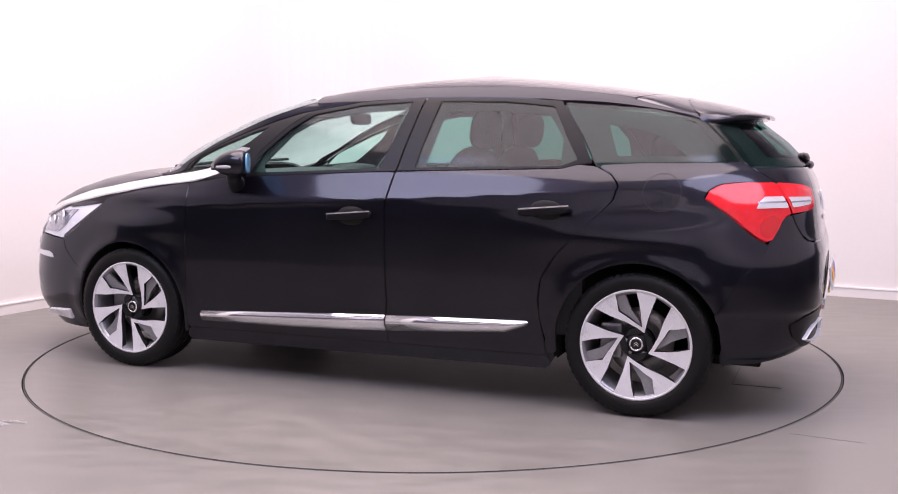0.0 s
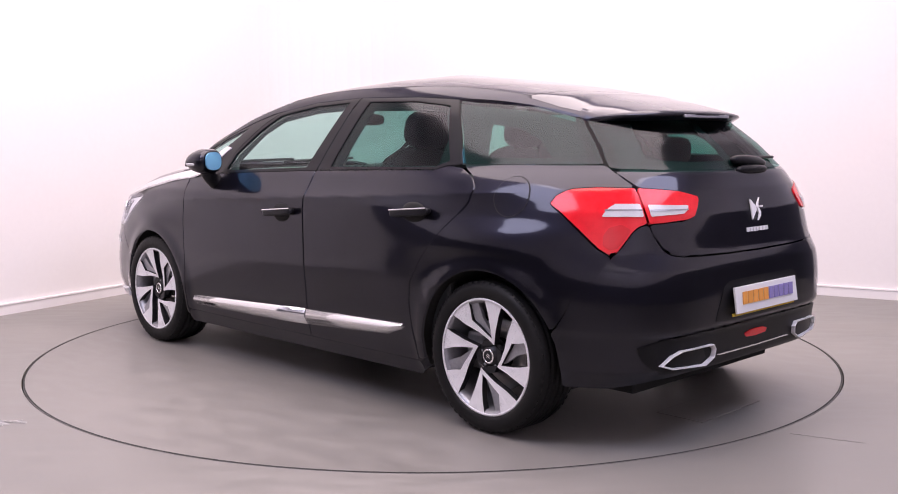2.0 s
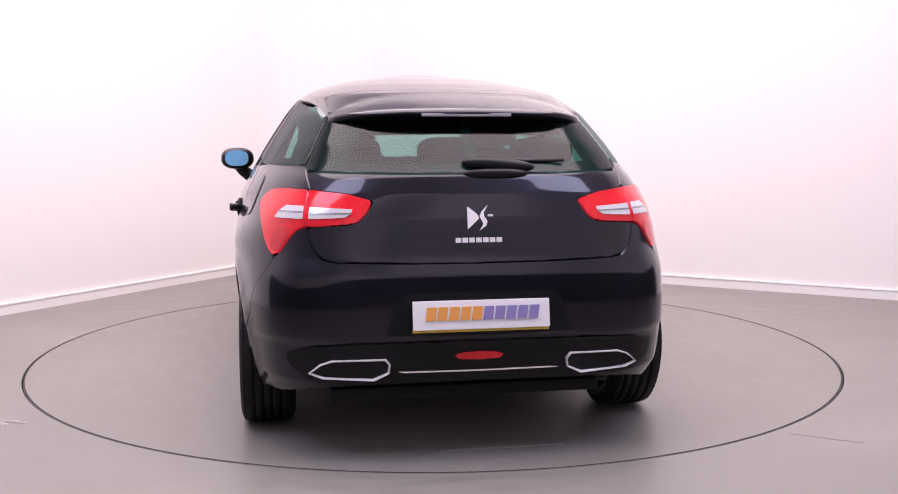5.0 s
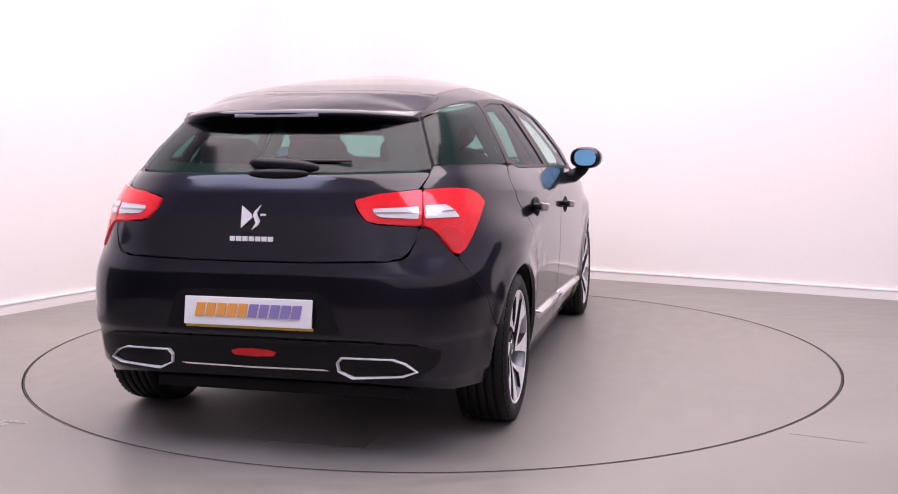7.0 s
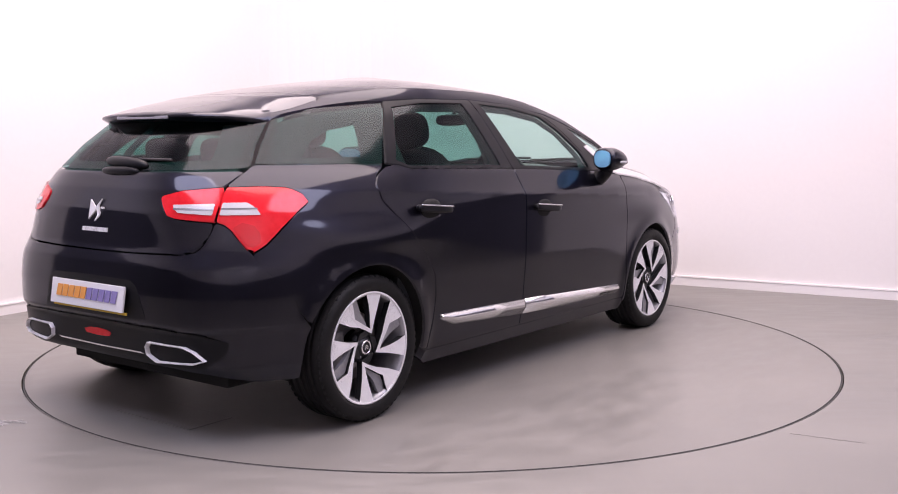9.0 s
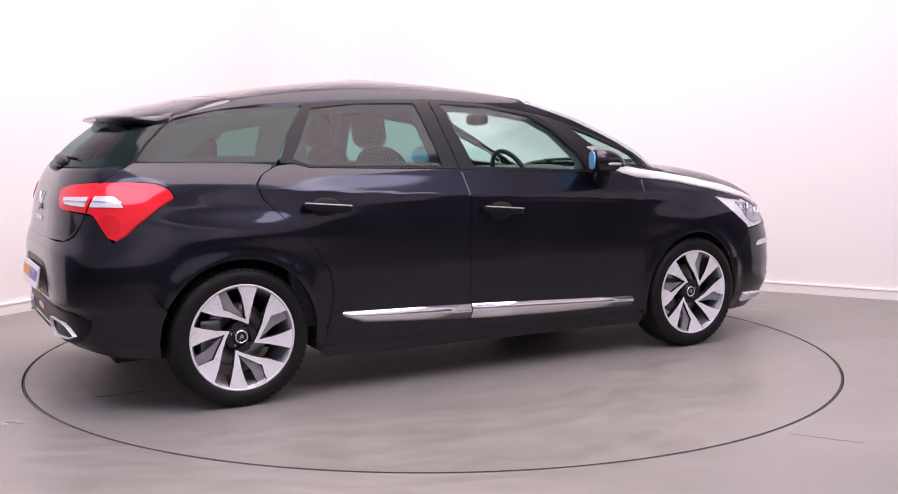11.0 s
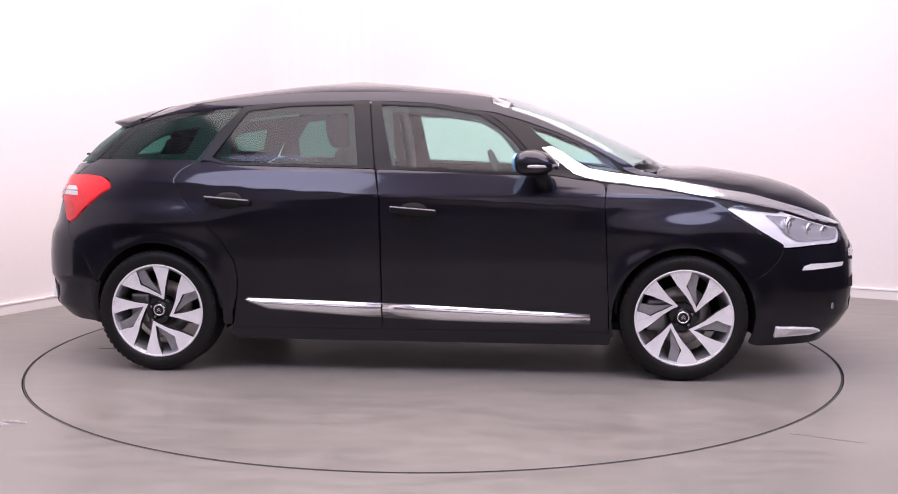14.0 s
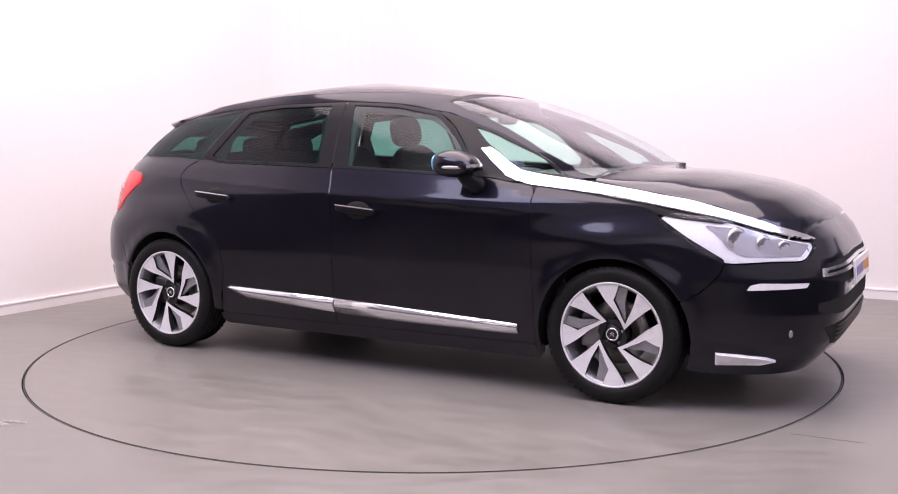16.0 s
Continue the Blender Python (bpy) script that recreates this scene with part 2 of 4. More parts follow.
def blob(centre, size, power=2.6, rings=14, segs=22, turn=(0, 0, 0)):
    """A soft cushion: a superellipsoid."""
    bm = bmesh.new()
    m = pose(*centre, *turn)
    e = 2 / power

    def s(v):
        return math.copysign(abs(v) ** e, v)
    rows = []
    for i in range(1, rings):
        f = math.pi * (i / rings - 0.5)
        rows.append([bm.verts.new(m @ Vector((size[0] / 2 * s(math.cos(f)) * s(math.cos(2 * math.pi * k / segs)), size[1] / 2 * s(math.cos(f)) * s(math.sin(2 * math.pi * k / segs)), size[2] / 2 * s(math.sin(f))))) for k in range(segs)])
    lo, hi = bm.verts.new(m @ Vector((0, 0, -size[2] / 2))), bm.verts.new(m @ Vector((0, 0, size[2] / 2)))
    for k in range(segs):
        j = (k + 1) % segs
        bm.faces.new((lo, rows[0][j], rows[0][k]))
        bm.faces.new((hi, rows[-1][k], rows[-1][j]))
        for a, b in zip(rows, rows[1:]):
            bm.faces.new((a[k], a[j], b[j], b[k]))
    return smooth(bm)


from mathutils.geometry import delaunay_2d_cdt


def in_poly(px, py, poly):
    poly = np.asarray(poly)
    x0, y0 = poly[:, 0], poly[:, 1]
    x1, y1 = np.roll(x0, -1), np.roll(y0, -1)
    odd = np.zeros(len(px), bool)
    for a, b, c, d in zip(x0, y0, x1, y1):
        if b != d:
            odd ^= ((b > py) != (d > py)) & (px < (c - a) * (py - b) / (d - b) + a)
    return odd


def soften(pts, step, rounds=2):
    """Resamples a closed outline and rounds its corners a little."""
    pts = [np.array(p, float) for p in pts]
    out = []
    for a, b in zip(pts, pts[1:] + pts[:1]):
        n = max(1, int(math.ceil(np.linalg.norm(b - a) / step)))
        out += [a + (b - a) * k / n for k in range(n)]
    for _ in range(rounds):
        out = [q for a, b in zip(out, out[1:] + out[:1]) for q in (a * 0.75 + b * 0.25, a * 0.25 + b * 0.75)]
    keep = [out[0]]
    for p in out[1:]:
        if np.linalg.norm(p - keep[-1]) > step * 0.28:
            keep.append(p)
    return np.array(keep)


ARCHES = ((0.0, 0.325, 0.362), (2.73, 0.318, 0.362))


def flare(x, z):
    """How far the wheel arches swell out of the flanks."""
    d = 0.0
    for hx, hz, r in ARCHES:
        d = d + 0.014 * np.exp(-((np.hypot(x - hx, z - hz) - r) / 0.05) ** 2)
    # the crease below the windows
    run = np.clip((x + 0.2) / 0.4, 0, 1) * np.clip((2.7 - x) / 0.5, 0, 1)
    up = z - (1.0 - 0.052 * x)
    d = d + 0.008 * run * np.exp(-np.where(up > 0, up / 0.05, -up / 0.022))
    # shoulders over the wheels
    d = d + np.exp(-((x - 0.0) / 0.34) ** 2) * (0.022 * np.exp(-((z - 0.79) / 0.07) ** 2) - 0.018 * np.exp(-((z - 0.925) / 0.055) ** 2))
    d = d + np.exp(-((x - 2.72) / 0.3) ** 2) * (0.020 * np.exp(-((z - 0.755) / 0.065) ** 2) - 0.012 * np.exp(-((z - 0.87) / 0.05) ** 2))
    return d


def on_side(u, v):
    return np.stack([u, side_y(u, v) + flare(u, v), v], -1)


def on_top(u, v):
    rise = np.clip((u - 2.62) / 0.35, 0, 1) * np.clip((3.62 - u) / 0.3, 0, 1)
    rise = rise * rise * (3 - 2 * rise)
    return np.stack([u, v, top_z(u, np.abs(v)) + 0.03 * rise * (1 - np.minimum(np.abs(v) / 0.74, 1) ** 2)], -1)


def wrap(u, v, m, far, n, way):
    c, s = np.cos(u), np.sin(u)
    r = 1 / (np.abs(c) ** n + np.abs(s) ** n) ** (1 / n)
    x, y = m + way * np.abs(far - m) * r * c, WIDE(v) * r * s
    return np.stack([x, y + np.sign(y) * flare(x, v) * np.minimum(np.abs(y) / 0.8, 1) ** 8, v], -1)


def on_rear(u, v):
    return wrap(u, v, MID(v), TAIL(v), SQT(v), -1)


def on_front(u, v):
    return wrap(u, v, MID(v), NOSE(v), SQN(v), 1)


def flat(kind, pts):
    """Outline points as the surface's own two coordinates."""
    if kind in ("side", "top"):
        return [tuple(p) for p in pts]
    out = []
    for x, y, z in pts:
        d = (x - MID(z)) / (NOSE(z) - MID(z)) if kind == "front" else (MID(z) - x) / (MID(z) - TAIL(z))
        out.append((math.atan2(y / WIDE(z), d), z))
    return out


FORM = {"side": on_side, "top": on_top, "rear": on_rear, "front": on_front}
HEART = np.array([1.3, 0, 0.6])


def skin(name, kind, pts, material, parent, sign=1, step=0.035, depth=0.016, lift=0.0, holes=(), both=False, label="", rounds=2, lean=0.0):
    """A panel of the car's surface inside an outline, with edges turned in by depth. both: pts is one half, from the centre line round
    to the centre line again, and the panel spans both halves. lean: how much the surface crowns towards the flank."""
    f = FORM[kind]
    o = flat(kind, pts)
    if both:
        if kind == "top":
            o = o + [(x, -y) for x, y in o[::-1]]
        else:
            o = o + [(-a, z) for a, z in o[::-1]]
        o = [p for i, p in enumerate(o) if i == 0 or math.dist(p, o[i - 1]) > 1e-6]
        if math.dist(o[0], o[-1]) < 1e-6:
            o = o[:-1]
    o = soften(o, step, rounds)
    hs = [soften(flat(kind, h), step, rounds) for h in holes]
    if both:
        hs += [h * np.array([1, -1] if kind == "top" else [-1, 1]) for h in hs]
    lo, hi = o.min(0), o.max(0)
    fine = step if kind == "top" else step * 0.4
    g = np.stack(np.meshgrid(np.arange(lo[0], hi[0], step), np.arange(lo[1], hi[1], fine)), -1).reshape(-1, 2)
    ok = in_poly(g[:, 0], g[:, 1], o)
    for ring in (o, *hs):
        seg = np.roll(ring, -1, 0) - ring
        for p, d in zip(ring, seg):
            t = np.clip(((g - p) @ d) / max(d @ d, 1e-12), 0, 1)
            ok &= np.hypot(*(g - p - t[:, None] * d).T) > fine * 0.45
    for h in hs:
        ok &= ~in_poly(g[:, 0], g[:, 1], h)
    g = g[ok]
    rings, edges, pts2 = [o, *hs], [], []
    for ring in rings:
        b = len(pts2)
        pts2 += [tuple(p) for p in ring]
        edges += [(b + i, b + (i + 1) % len(ring)) for i in range(len(ring))]
    pts2 += [tuple(p) for p in g]
    v2, e2, f2, *_ = delaunay_2d_cdt([Vector(p) for p in pts2], edges, [], 0, 1e-7)
    v2 = np.array([tuple(v) for v in v2])
    tri = np.array([t for t in f2 if len(t) == 3])
    c = v2[tri].mean(1)
    keep = in_poly(c[:, 0], c[:, 1], o)
    for h in hs:
        keep &= ~in_poly(c[:, 0], c[:, 1], h)
    tri = tri[keep]

    def place(uv):
        p = f(uv[:, 0], uv[:, 1])
        e = 0.004
        du = f(uv[:, 0] + e, uv[:, 1]) - f(uv[:, 0] - e, uv[:, 1])
        dv = f(uv[:, 0], uv[:, 1] + e) - f(uv[:, 0], uv[:, 1] - e)
        n = np.cross(du, dv)
        n /= np.maximum(np.linalg.norm(n, axis=1), 1e-9)[:, None]
        n *= np.sign(((p - HEART) * n).sum(1) + 1e-12)[:, None]
        p = p + n * lift
        if lean:
            n[:, 1] += lean * np.sign(p[:, 1]) * np.minimum(np.abs(p[:, 1]) / 0.6, 1)
            n /= np.linalg.norm(n, axis=1)[:, None]
        return p, n
    p, n = place(v2)
    t = np.cross(p[tri[:, 1]] - p[tri[:, 0]], p[tri[:, 2]] - p[tri[:, 0]])
    wrong = (t * n[tri[:, 0]]).sum(1) < 0
    tri[wrong] = tri[wrong][:, ::-1]
    verts, norms, faces = [*p], [*n], [tuple(q) for q in tri]
    edge_count = {}
    for q in tri:
        for a, b in ((q[0], q[1]), (q[1], q[2]), (q[2], q[0])):
            k = (min(a, b), max(a, b))
            edge_count[k] = (edge_count.get(k, (0,))[0] + 1, (a, b))
    rim = {}

    def rim_vert(i):
        if i not in rim:
            rim[i] = len(verts)
            verts.extend([p[i], p[i] - n[i] * depth])
            norms.extend([n[i], n[i]])
        return rim[i]
    for cnt, (a, b) in edge_count.values():
        if cnt == 1:
            ia, ib = rim_vert(a), rim_vert(b)
            faces.append((ib, ia, ia + 1, ib + 1))
    verts, norms = np.array(verts), np.array(norms)
    if sign < 0:
        verts, norms = verts * [1, -1, 1], norms * [1, -1, 1]
        faces = [q[::-1] for q in faces]
    return part(name, mesh_of(name, verts, faces, material, True, norms), material, parent, label)


# ---- the studio ----
RING = 2.243


def ring_face(bm, r0, r1, z, n=192):
    a = [bm.verts.new((r0 * math.cos(2 * math.pi * i / n), r0 * math.sin(2 * math.pi * i / n), z)) for i in range(n)]
    b = [bm.verts.new((r1 * math.cos(2 * math.pi * i / n), r1 * math.sin(2 * math.pi * i / n), z)) for i in range(n)]
    for i in range(n):
        bm.faces.new((a[i], b[i], b[(i + 1) % n], a[(i + 1) % n]))
    return a, b


def build_floor():
    bm = bmesh.new()
    inner, _ = ring_face(bm, RING + 0.006, 14.0, 0.0)
    low = [bm.verts.new((v.co.x, v.co.y, -0.08)) for v in inner]
    for i in range(len(inner)):
        j = (i + 1) % len(inner)
        bm.faces.new((inner[i], inner[j], low[j], low[i]))
    tagged(part("floor", bm, FLOOR, None), kind="structure")
    pit = bmesh.new()
    bmesh.ops.create_circle(pit, cap_ends=True, segments=96, radius=RING + 0.05, matrix=pose(0, 0, -0.079))
    tagged(part("pit_floor", pit, GAP, None), kind="structure")


def build_turntable():
    table = tagged(new("turntable"), "round grey resin-topped turntable sunk flush into the floor", "turntable")
    n = 192
    prof = [(RING - 0.004, 0.0), (RING - 0.001, -0.004), (RING - 0.001, -0.07)]
    bm = bmesh.new()
    rings = [[bm.verts.new((r * math.cos(2 * math.pi * i / n), r * math.sin(2 * math.pi * i / n), z)) for i in range(n)] for r, z in prof]
    bm.faces.new(rings[0])
    for a, b in zip(rings, rings[1:]):
        for i in range(n):
            bm.faces.new((a[i], b[i], b[(i + 1) % n], a[(i + 1) % n]))
    part("deck", bm, TABLE, table)
    part("edge_strip", lathe_flat(RING - 0.010, RING - 0.003, 0.0004, 0.003), GAP, table, "dark metal edge strip")
    part("deck_flap", box((0.23, 0.50, 0.003), (-1.845, 0.04, 0.0012), bev=0.001), TABLE, table, "small flush rectangular access flap")
    part("flap_joint", joined(box((0.003, 0.506, 0.002), (-1.728, 0.04, 0.0006), bev=0), box((0.236, 0.003, 0.002), (-1.845, 0.2925, 0.0006), bev=0), box((0.236, 0.003, 0.002), (-1.845, -0.2125, 0.0006), bev=0)), JOINT, table)
    return table


def lathe_flat(r0, r1, z0, z1, n=192):
    bm = bmesh.new()
    rings = [[bm.verts.new((r * math.cos(2 * math.pi * i / n), r * math.sin(2 * math.pi * i / n), z)) for i in range(n)] for r, z in ((r0, z0), (r0, z1 - 0.002), (r1, z1 - 0.002), (r1, z0))]
    for a, b in zip(rings, rings[1:]):
        for i in range(n):
            bm.faces.new((a[i], b[i], b[(i + 1) % n], a[(i + 1) % n]))
    return bm


def wall_sheet(name, plan, high, material, thick=0.12):
    """An upright wall with thickness along a plan line; its inner face is the line itself."""
    bm = bmesh.new()
    pts = [Vector((x, y, 0)) for x, y in plan]
    cols = []
    for i, p in enumerate(pts):
        d = (pts[min(i + 1, len(pts) - 1)] - pts[max(i - 1, 0)]).normalized()
        o = p + Vector((-d.y, d.x, 0)) * thick
        cols.append([bm.verts.new(v) for v in (p, o, o + Vector((0, 0, high)), p + Vector((0, 0, high)))])
    for a, b in zip(cols, cols[1:]):
        for k in range(4):
            bm.faces.new((a[k], b[k], b[(k + 1) % 4], a[(k + 1) % 4]))
    bm.faces.new(cols[0])
    bm.faces.new(cols[-1][::-1])
    return tagged(part(name, bm, material, None), kind="structure")


# a rectangular room set askew to the camera, with one softly rounded corner
CORNER, LEFT_WAY, RIGHT_WAY = Vector((-1.157, 4.331)), Vector((-0.504, -0.864)), Vector((0.864, -0.504))
ROUND = 0.9
HIGH = 4.6


def room_plan():
    c = CORNER + (LEFT_WAY + RIGHT_WAY) * ROUND
    bend = [c - RIGHT_WAY * ROUND * math.cos(a) - LEFT_WAY * ROUND * math.sin(a) for a in [math.pi / 2 * k / 12 for k in range(13)]]
    return bend


def build_walls():
    bend = room_plan()
    left_end, right_end = CORNER + LEFT_WAY * 11.5, CORNER + RIGHT_WAY * 9.0
    far = right_end + LEFT_WAY * 11.5
    right_lit, left_lit = CORNER + RIGHT_WAY * 6.6, CORNER + LEFT_WAY * 6.2
    back = [left_lit] + bend + [right_lit]
    wall_sheet("wall_back", back, HIGH, WALL)
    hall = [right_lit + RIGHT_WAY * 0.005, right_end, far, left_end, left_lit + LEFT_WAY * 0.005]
    # dark lower band out of view, added to keep the doors' reflections dark
    wall_sheet("wall_front_dark_band", hall, 1.4, LOW_DARK)
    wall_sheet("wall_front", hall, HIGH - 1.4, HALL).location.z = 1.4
    inset = []
    for i, p in enumerate(back):
        d = (back[min(i + 1, len(back) - 1)] - back[max(i - 1, 0)]).normalized()
        inset.append(p - Vector((-d.y, d.x)) * 0.014)
    wall_sheet("baseboard", inset, 0.07, SKIRT, 0.0135)
    cap = []
    for i, p in enumerate(back):
        d = (back[min(i + 1, len(back) - 1)] - back[max(i - 1, 0)]).normalized()
        cap.append(p - Vector((-d.y, d.x)) * 0.02)
    top = wall_sheet("baseboard_bead", cap, 0.012, BEAD, 0.0195)
    top.location.z = 0.0705
    bm = bmesh.new()
    bm.faces.new([bm.verts.new((p.x, p.y, HIGH)) for p in (CORNER, left_end, far, right_end)])
    g = bmesh.ops.extrude_face_region(bm, geom=bm.faces[:])
    bmesh.ops.translate(bm, verts=[v for v in g["geom"] if isinstance(v, bmesh.types.BMVert)], vec=(0, 0, 0.1))
    tagged(part("ceiling", bm, CEILING, None), kind="structure")


build_floor()
table = build_turntable()
build_walls()


# ---- the car: x forward from the rear axle, y to its left, z up ----
car = tagged(new("car"), "black five-door hatchback with chrome trim parked on the turntable", "car")


def arc(i, a0, a1, n=14, grow=0.0):
    hx, hz, r = ARCHES[i]
    return [(hx + (r + grow) * math.cos(radians(a0 + (a1 - a0) * k / n)), hz + (r + grow) * math.sin(radians(a0 + (a1 - a0) * k / n))) for k in range(n + 1)]


def S3(x, z):
    return (x, float(side_y(np.float64(x), np.float64(z))), z)


def N3(y, z):
    return (float(nose_x(y, z)), y, z)


def T3(y, z):
    return (float(tail_x(y, z)), y, z)


def T(x, z):
    """A roof-edge point in plan, where the flank is at height z."""
    return (x, float(side_y(np.float64(x), np.float64(z))))


def ridge_bar(s, rows):
    """A bright bar on the flank with a ridge along it: rows of x, upper z, lower z."""
    bm = bmesh.new()
    cols = []
    for x, zt, zb in rows:
        h = zt - zb
        ring = []
        for t, out in ((0.0, -0.004), (0.02, 0.008), (0.25, 0.016), (0.46, 0.021), (0.52, 0.020), (0.75, 0.012), (0.97, 0.003), (1.0, -0.006)):
            z = zt - h * t
            ring.append(bm.verts.new((x, s * (float(side_y(np.float64(x), np.float64(z))) + out), z)))
        cols.append(ring)
    for a, b in zip(cols, cols[1:]):
        for k in range(len(a) - 1):
            f = bm.faces.new((a[k], b[k], b[k + 1], a[k + 1]))
            f.smooth = k not in (3,)
    bm.faces.new(cols[0])
    bm.faces.new(cols[-1][::-1])
    return bm


def plaque(pts, s, out):
    """A flat-faced raised piece over outline points, with its edges drawn back into the body."""
    p = [Vector((x, s * y, z)) for x, y, z in pts]
    c = sum(p, Vector()) / len(p)
    n = Vector()
    for a, b in zip(p, p[1:] + p[:1]):
        n += (a - c).cross(b - c)
    n.normalize()
    if n.dot(c - Vector((1.3, 0, 0.6))) < 0:
        n = -n
    bm = bmesh.new()
    rings = [[bm.verts.new(c + (q - c) * k + n * d) for q in p] for k, d in ((1.0, -0.03), (1.0, out * 0.7), (0.94, out))]
    bm.faces.new(rings[2])
    for a, b in zip(rings, rings[1:]):
        for i in range(len(p)):
            j = (i + 1) % len(p)
            bm.faces.new((a[i], a[j], b[j], b[i]))
    return bm


def build_flank(s):
    fender = [(2.345, 0.996), (2.5, 0.977), (2.7, 0.948), (2.88, 0.908), (2.922, 0.880), (3.065, 0.785), (3.225, 0.690), (3.20, 0.62), (3.12, 0.54)]
    fender += arc(1, 30, 196, 22) + [(2.365, 0.21), (2.358, 0.285), (2.346, 0.6), (2.331, 0.9), (2.338, 0.96)]
    skin("front_fender", "side", fender, PAINT, car, s, 0.03)
    fd = [(1.203, 0.245), (2.352, 0.245), (2.340, 0.6), (2.325, 0.9), (2.332, 0.96), (2.32, 0.997), (2.19, 1.016), (2.09, 1.032), (2.0, 1.033), (1.9, 1.037), (1.26, 1.064), (1.17, 1.066), (1.198, 0.9)]
    door = skin("front_door", "side", fd, PAINT, car, s, 0.032)
    rd = [(1.193, 0.245), (1.188, 0.9), (1.16, 1.067), (0.36, 1.086), (0.285, 1.106), (0.205, 1.098), (0.135, 1.064), (0.1, 1.02), (0.118, 0.955), (0.194, 0.874), (0.362, 0.706), (0.431, 0.6), (0.447, 0.5), (0.437, 0.4), (0.418, 0.3), (0.41, 0.245)]
    rdoor = skin("rear_door", "side", rd, PAINT, car, s, 0.032)
    q = [S3(*p) for p in [(0.195, 1.104), (0.125, 1.066), (0.09, 1.02), (0.108, 0.955), (0.184, 0.878), (0.352, 0.71), (0.421, 0.602), (0.437, 0.5), (0.427, 0.4), (0.408, 0.3), (0.4, 0.25)]]
    q += [S3(*p) for p in arc(0, -10, 156, 22)] + [S3(-0.42, 0.625), (-0.522, 0.757, 0.770), (-0.478, 0.779, 0.797), (-0.407, 0.80, 0.861), (-0.312, 0.817, 0.935), (-0.262, 0.815, 0.964), (-0.279, 0.79, 0.999), (-0.31, 0.766, 1.020), (-0.343, 0.75, 1.029), (-0.423, 0.708, 1.035), (-0.543, 0.622, 1.033), (-0.447, 0.634, 1.09)]
    q += [S3(-0.405, 1.116), S3(0.0, 1.114)]
    skin("rear_quarter_panel", "rear", q, PAINT, car, s, 0.026)
    skin("sill", "side", [(0.40, 0.238), (2.35, 0.238), (2.37, 0.2), (2.36, 0.168), (0.42, 0.175), (0.39, 0.2)], PAINT, car, s, 0.03, depth=0.05)
    skin("door_pillar", "side", [(1.08, 0.30), (1.27, 0.30), (1.27, 0.7), (1.26, 1.06), (1.22, 1.40), (1.04, 1.40), (1.08, 1.06), (1.08, 0.7)], TRIM, car, s, 0.05, 0.01, -0.04, label="black centre door pillar")
    skin("pillar_seal", "side", [(1.188, 1.06), (1.135, 1.06), (1.078, 1.418), (1.128, 1.418)], LINER, car, s, 0.03, 0.006, -0.010, rounds=1, label="matt rubber seal between the doors")
    # window frames and panes
    hole = [(1.25, 1.081), (1.9, 1.054), (1.968, 1.060), (1.935, 1.140), (1.808, 1.270), (1.692, 1.346), (1.43, 1.390), (1.163, 1.404)]
    skin("front_window_frame", "side", [(1.166, 1.0695), (1.26, 1.0675), (1.9, 1.0405), (2.0, 1.0365), (1.998, 1.052), (1.952, 1.148), (1.825, 1.284), (1.708, 1.362), (1.435, 1.406), (1.106, 1.422)], TRIM, door, s, 0.02, holes=[hole], rounds=1, lift=0.001, lean=0.2)
    skin("front_window", "side", hole, GLASS_FRONT, door, s, 0.03, 0.004, -0.004, rounds=1, label="green-tinted side window glass")
    hole = [(0.362, 1.100), (1.07, 1.087), (1.015, 1.404), (0.675, 1.397), (0.442, 1.372), (0.35, 1.22), (0.288, 1.127)]
    skin("rear_window_frame", "side", [(1.156, 1.0715), (1.096, 1.422), (0.675, 1.414), (0.415, 1.396), (0.30, 1.25), (0.222, 1.113), (0.285, 1.110), (0.36, 1.0905)], TRIM, rdoor, s, 0.02, holes=[hole], rounds=1, lift=0.001, lean=0.2)
    skin("rear_window", "side", hole, GLASS_REAR, rdoor, s, 0.03, 0.004, -0.004, rounds=1, label="dark privacy window glass")
    skin("rear_pillar_seal", "rear", [S3(-0.36, 1.108), S3(-0.29, 1.20), S3(-0.18, 1.318), (-0.27, 0.49, 1.318), (-0.275, 0.505, 1.29), (-0.45, 0.60, 1.12), (-0.475, 0.61, 1.104)], LINER, car, s, 0.02, 0.006, -0.009, rounds=1, label="dark seal behind the rear pillar joint")
    skin("quarter_window", "side", [(-0.398, 1.121), (-0.325, 1.203), (-0.218, 1.303), (-0.009, 1.355), (0.400, 1.390), (0.292, 1.25), (0.208, 1.115)], GLASS_REAR, car, s, 0.025, 0.004, rounds=1, label="dark privacy quarter glass")
    quarter = [(1.939, 0.716, 1.284), (2.042, 0.729, 1.255), (2.18, 0.757, 1.199), (2.336, 0.767, 1.13), (2.478, 0.777, 1.046), (2.379, 0.797, 1.055), (2.247, 0.821, 1.067), (2.176, 0.813, 1.111), (2.098, 0.792, 1.165), (2.03, 0.769, 1.207)]
    sail = [S3(*p) for p in [(1.712, 1.362), (1.768, 1.353), (1.93, 1.306)]] + [(2.105, 0.73, 1.243), (2.273, 0.761, 1.166), (2.424, 0.762, 1.076), (2.53, 0.79, 1.028)]
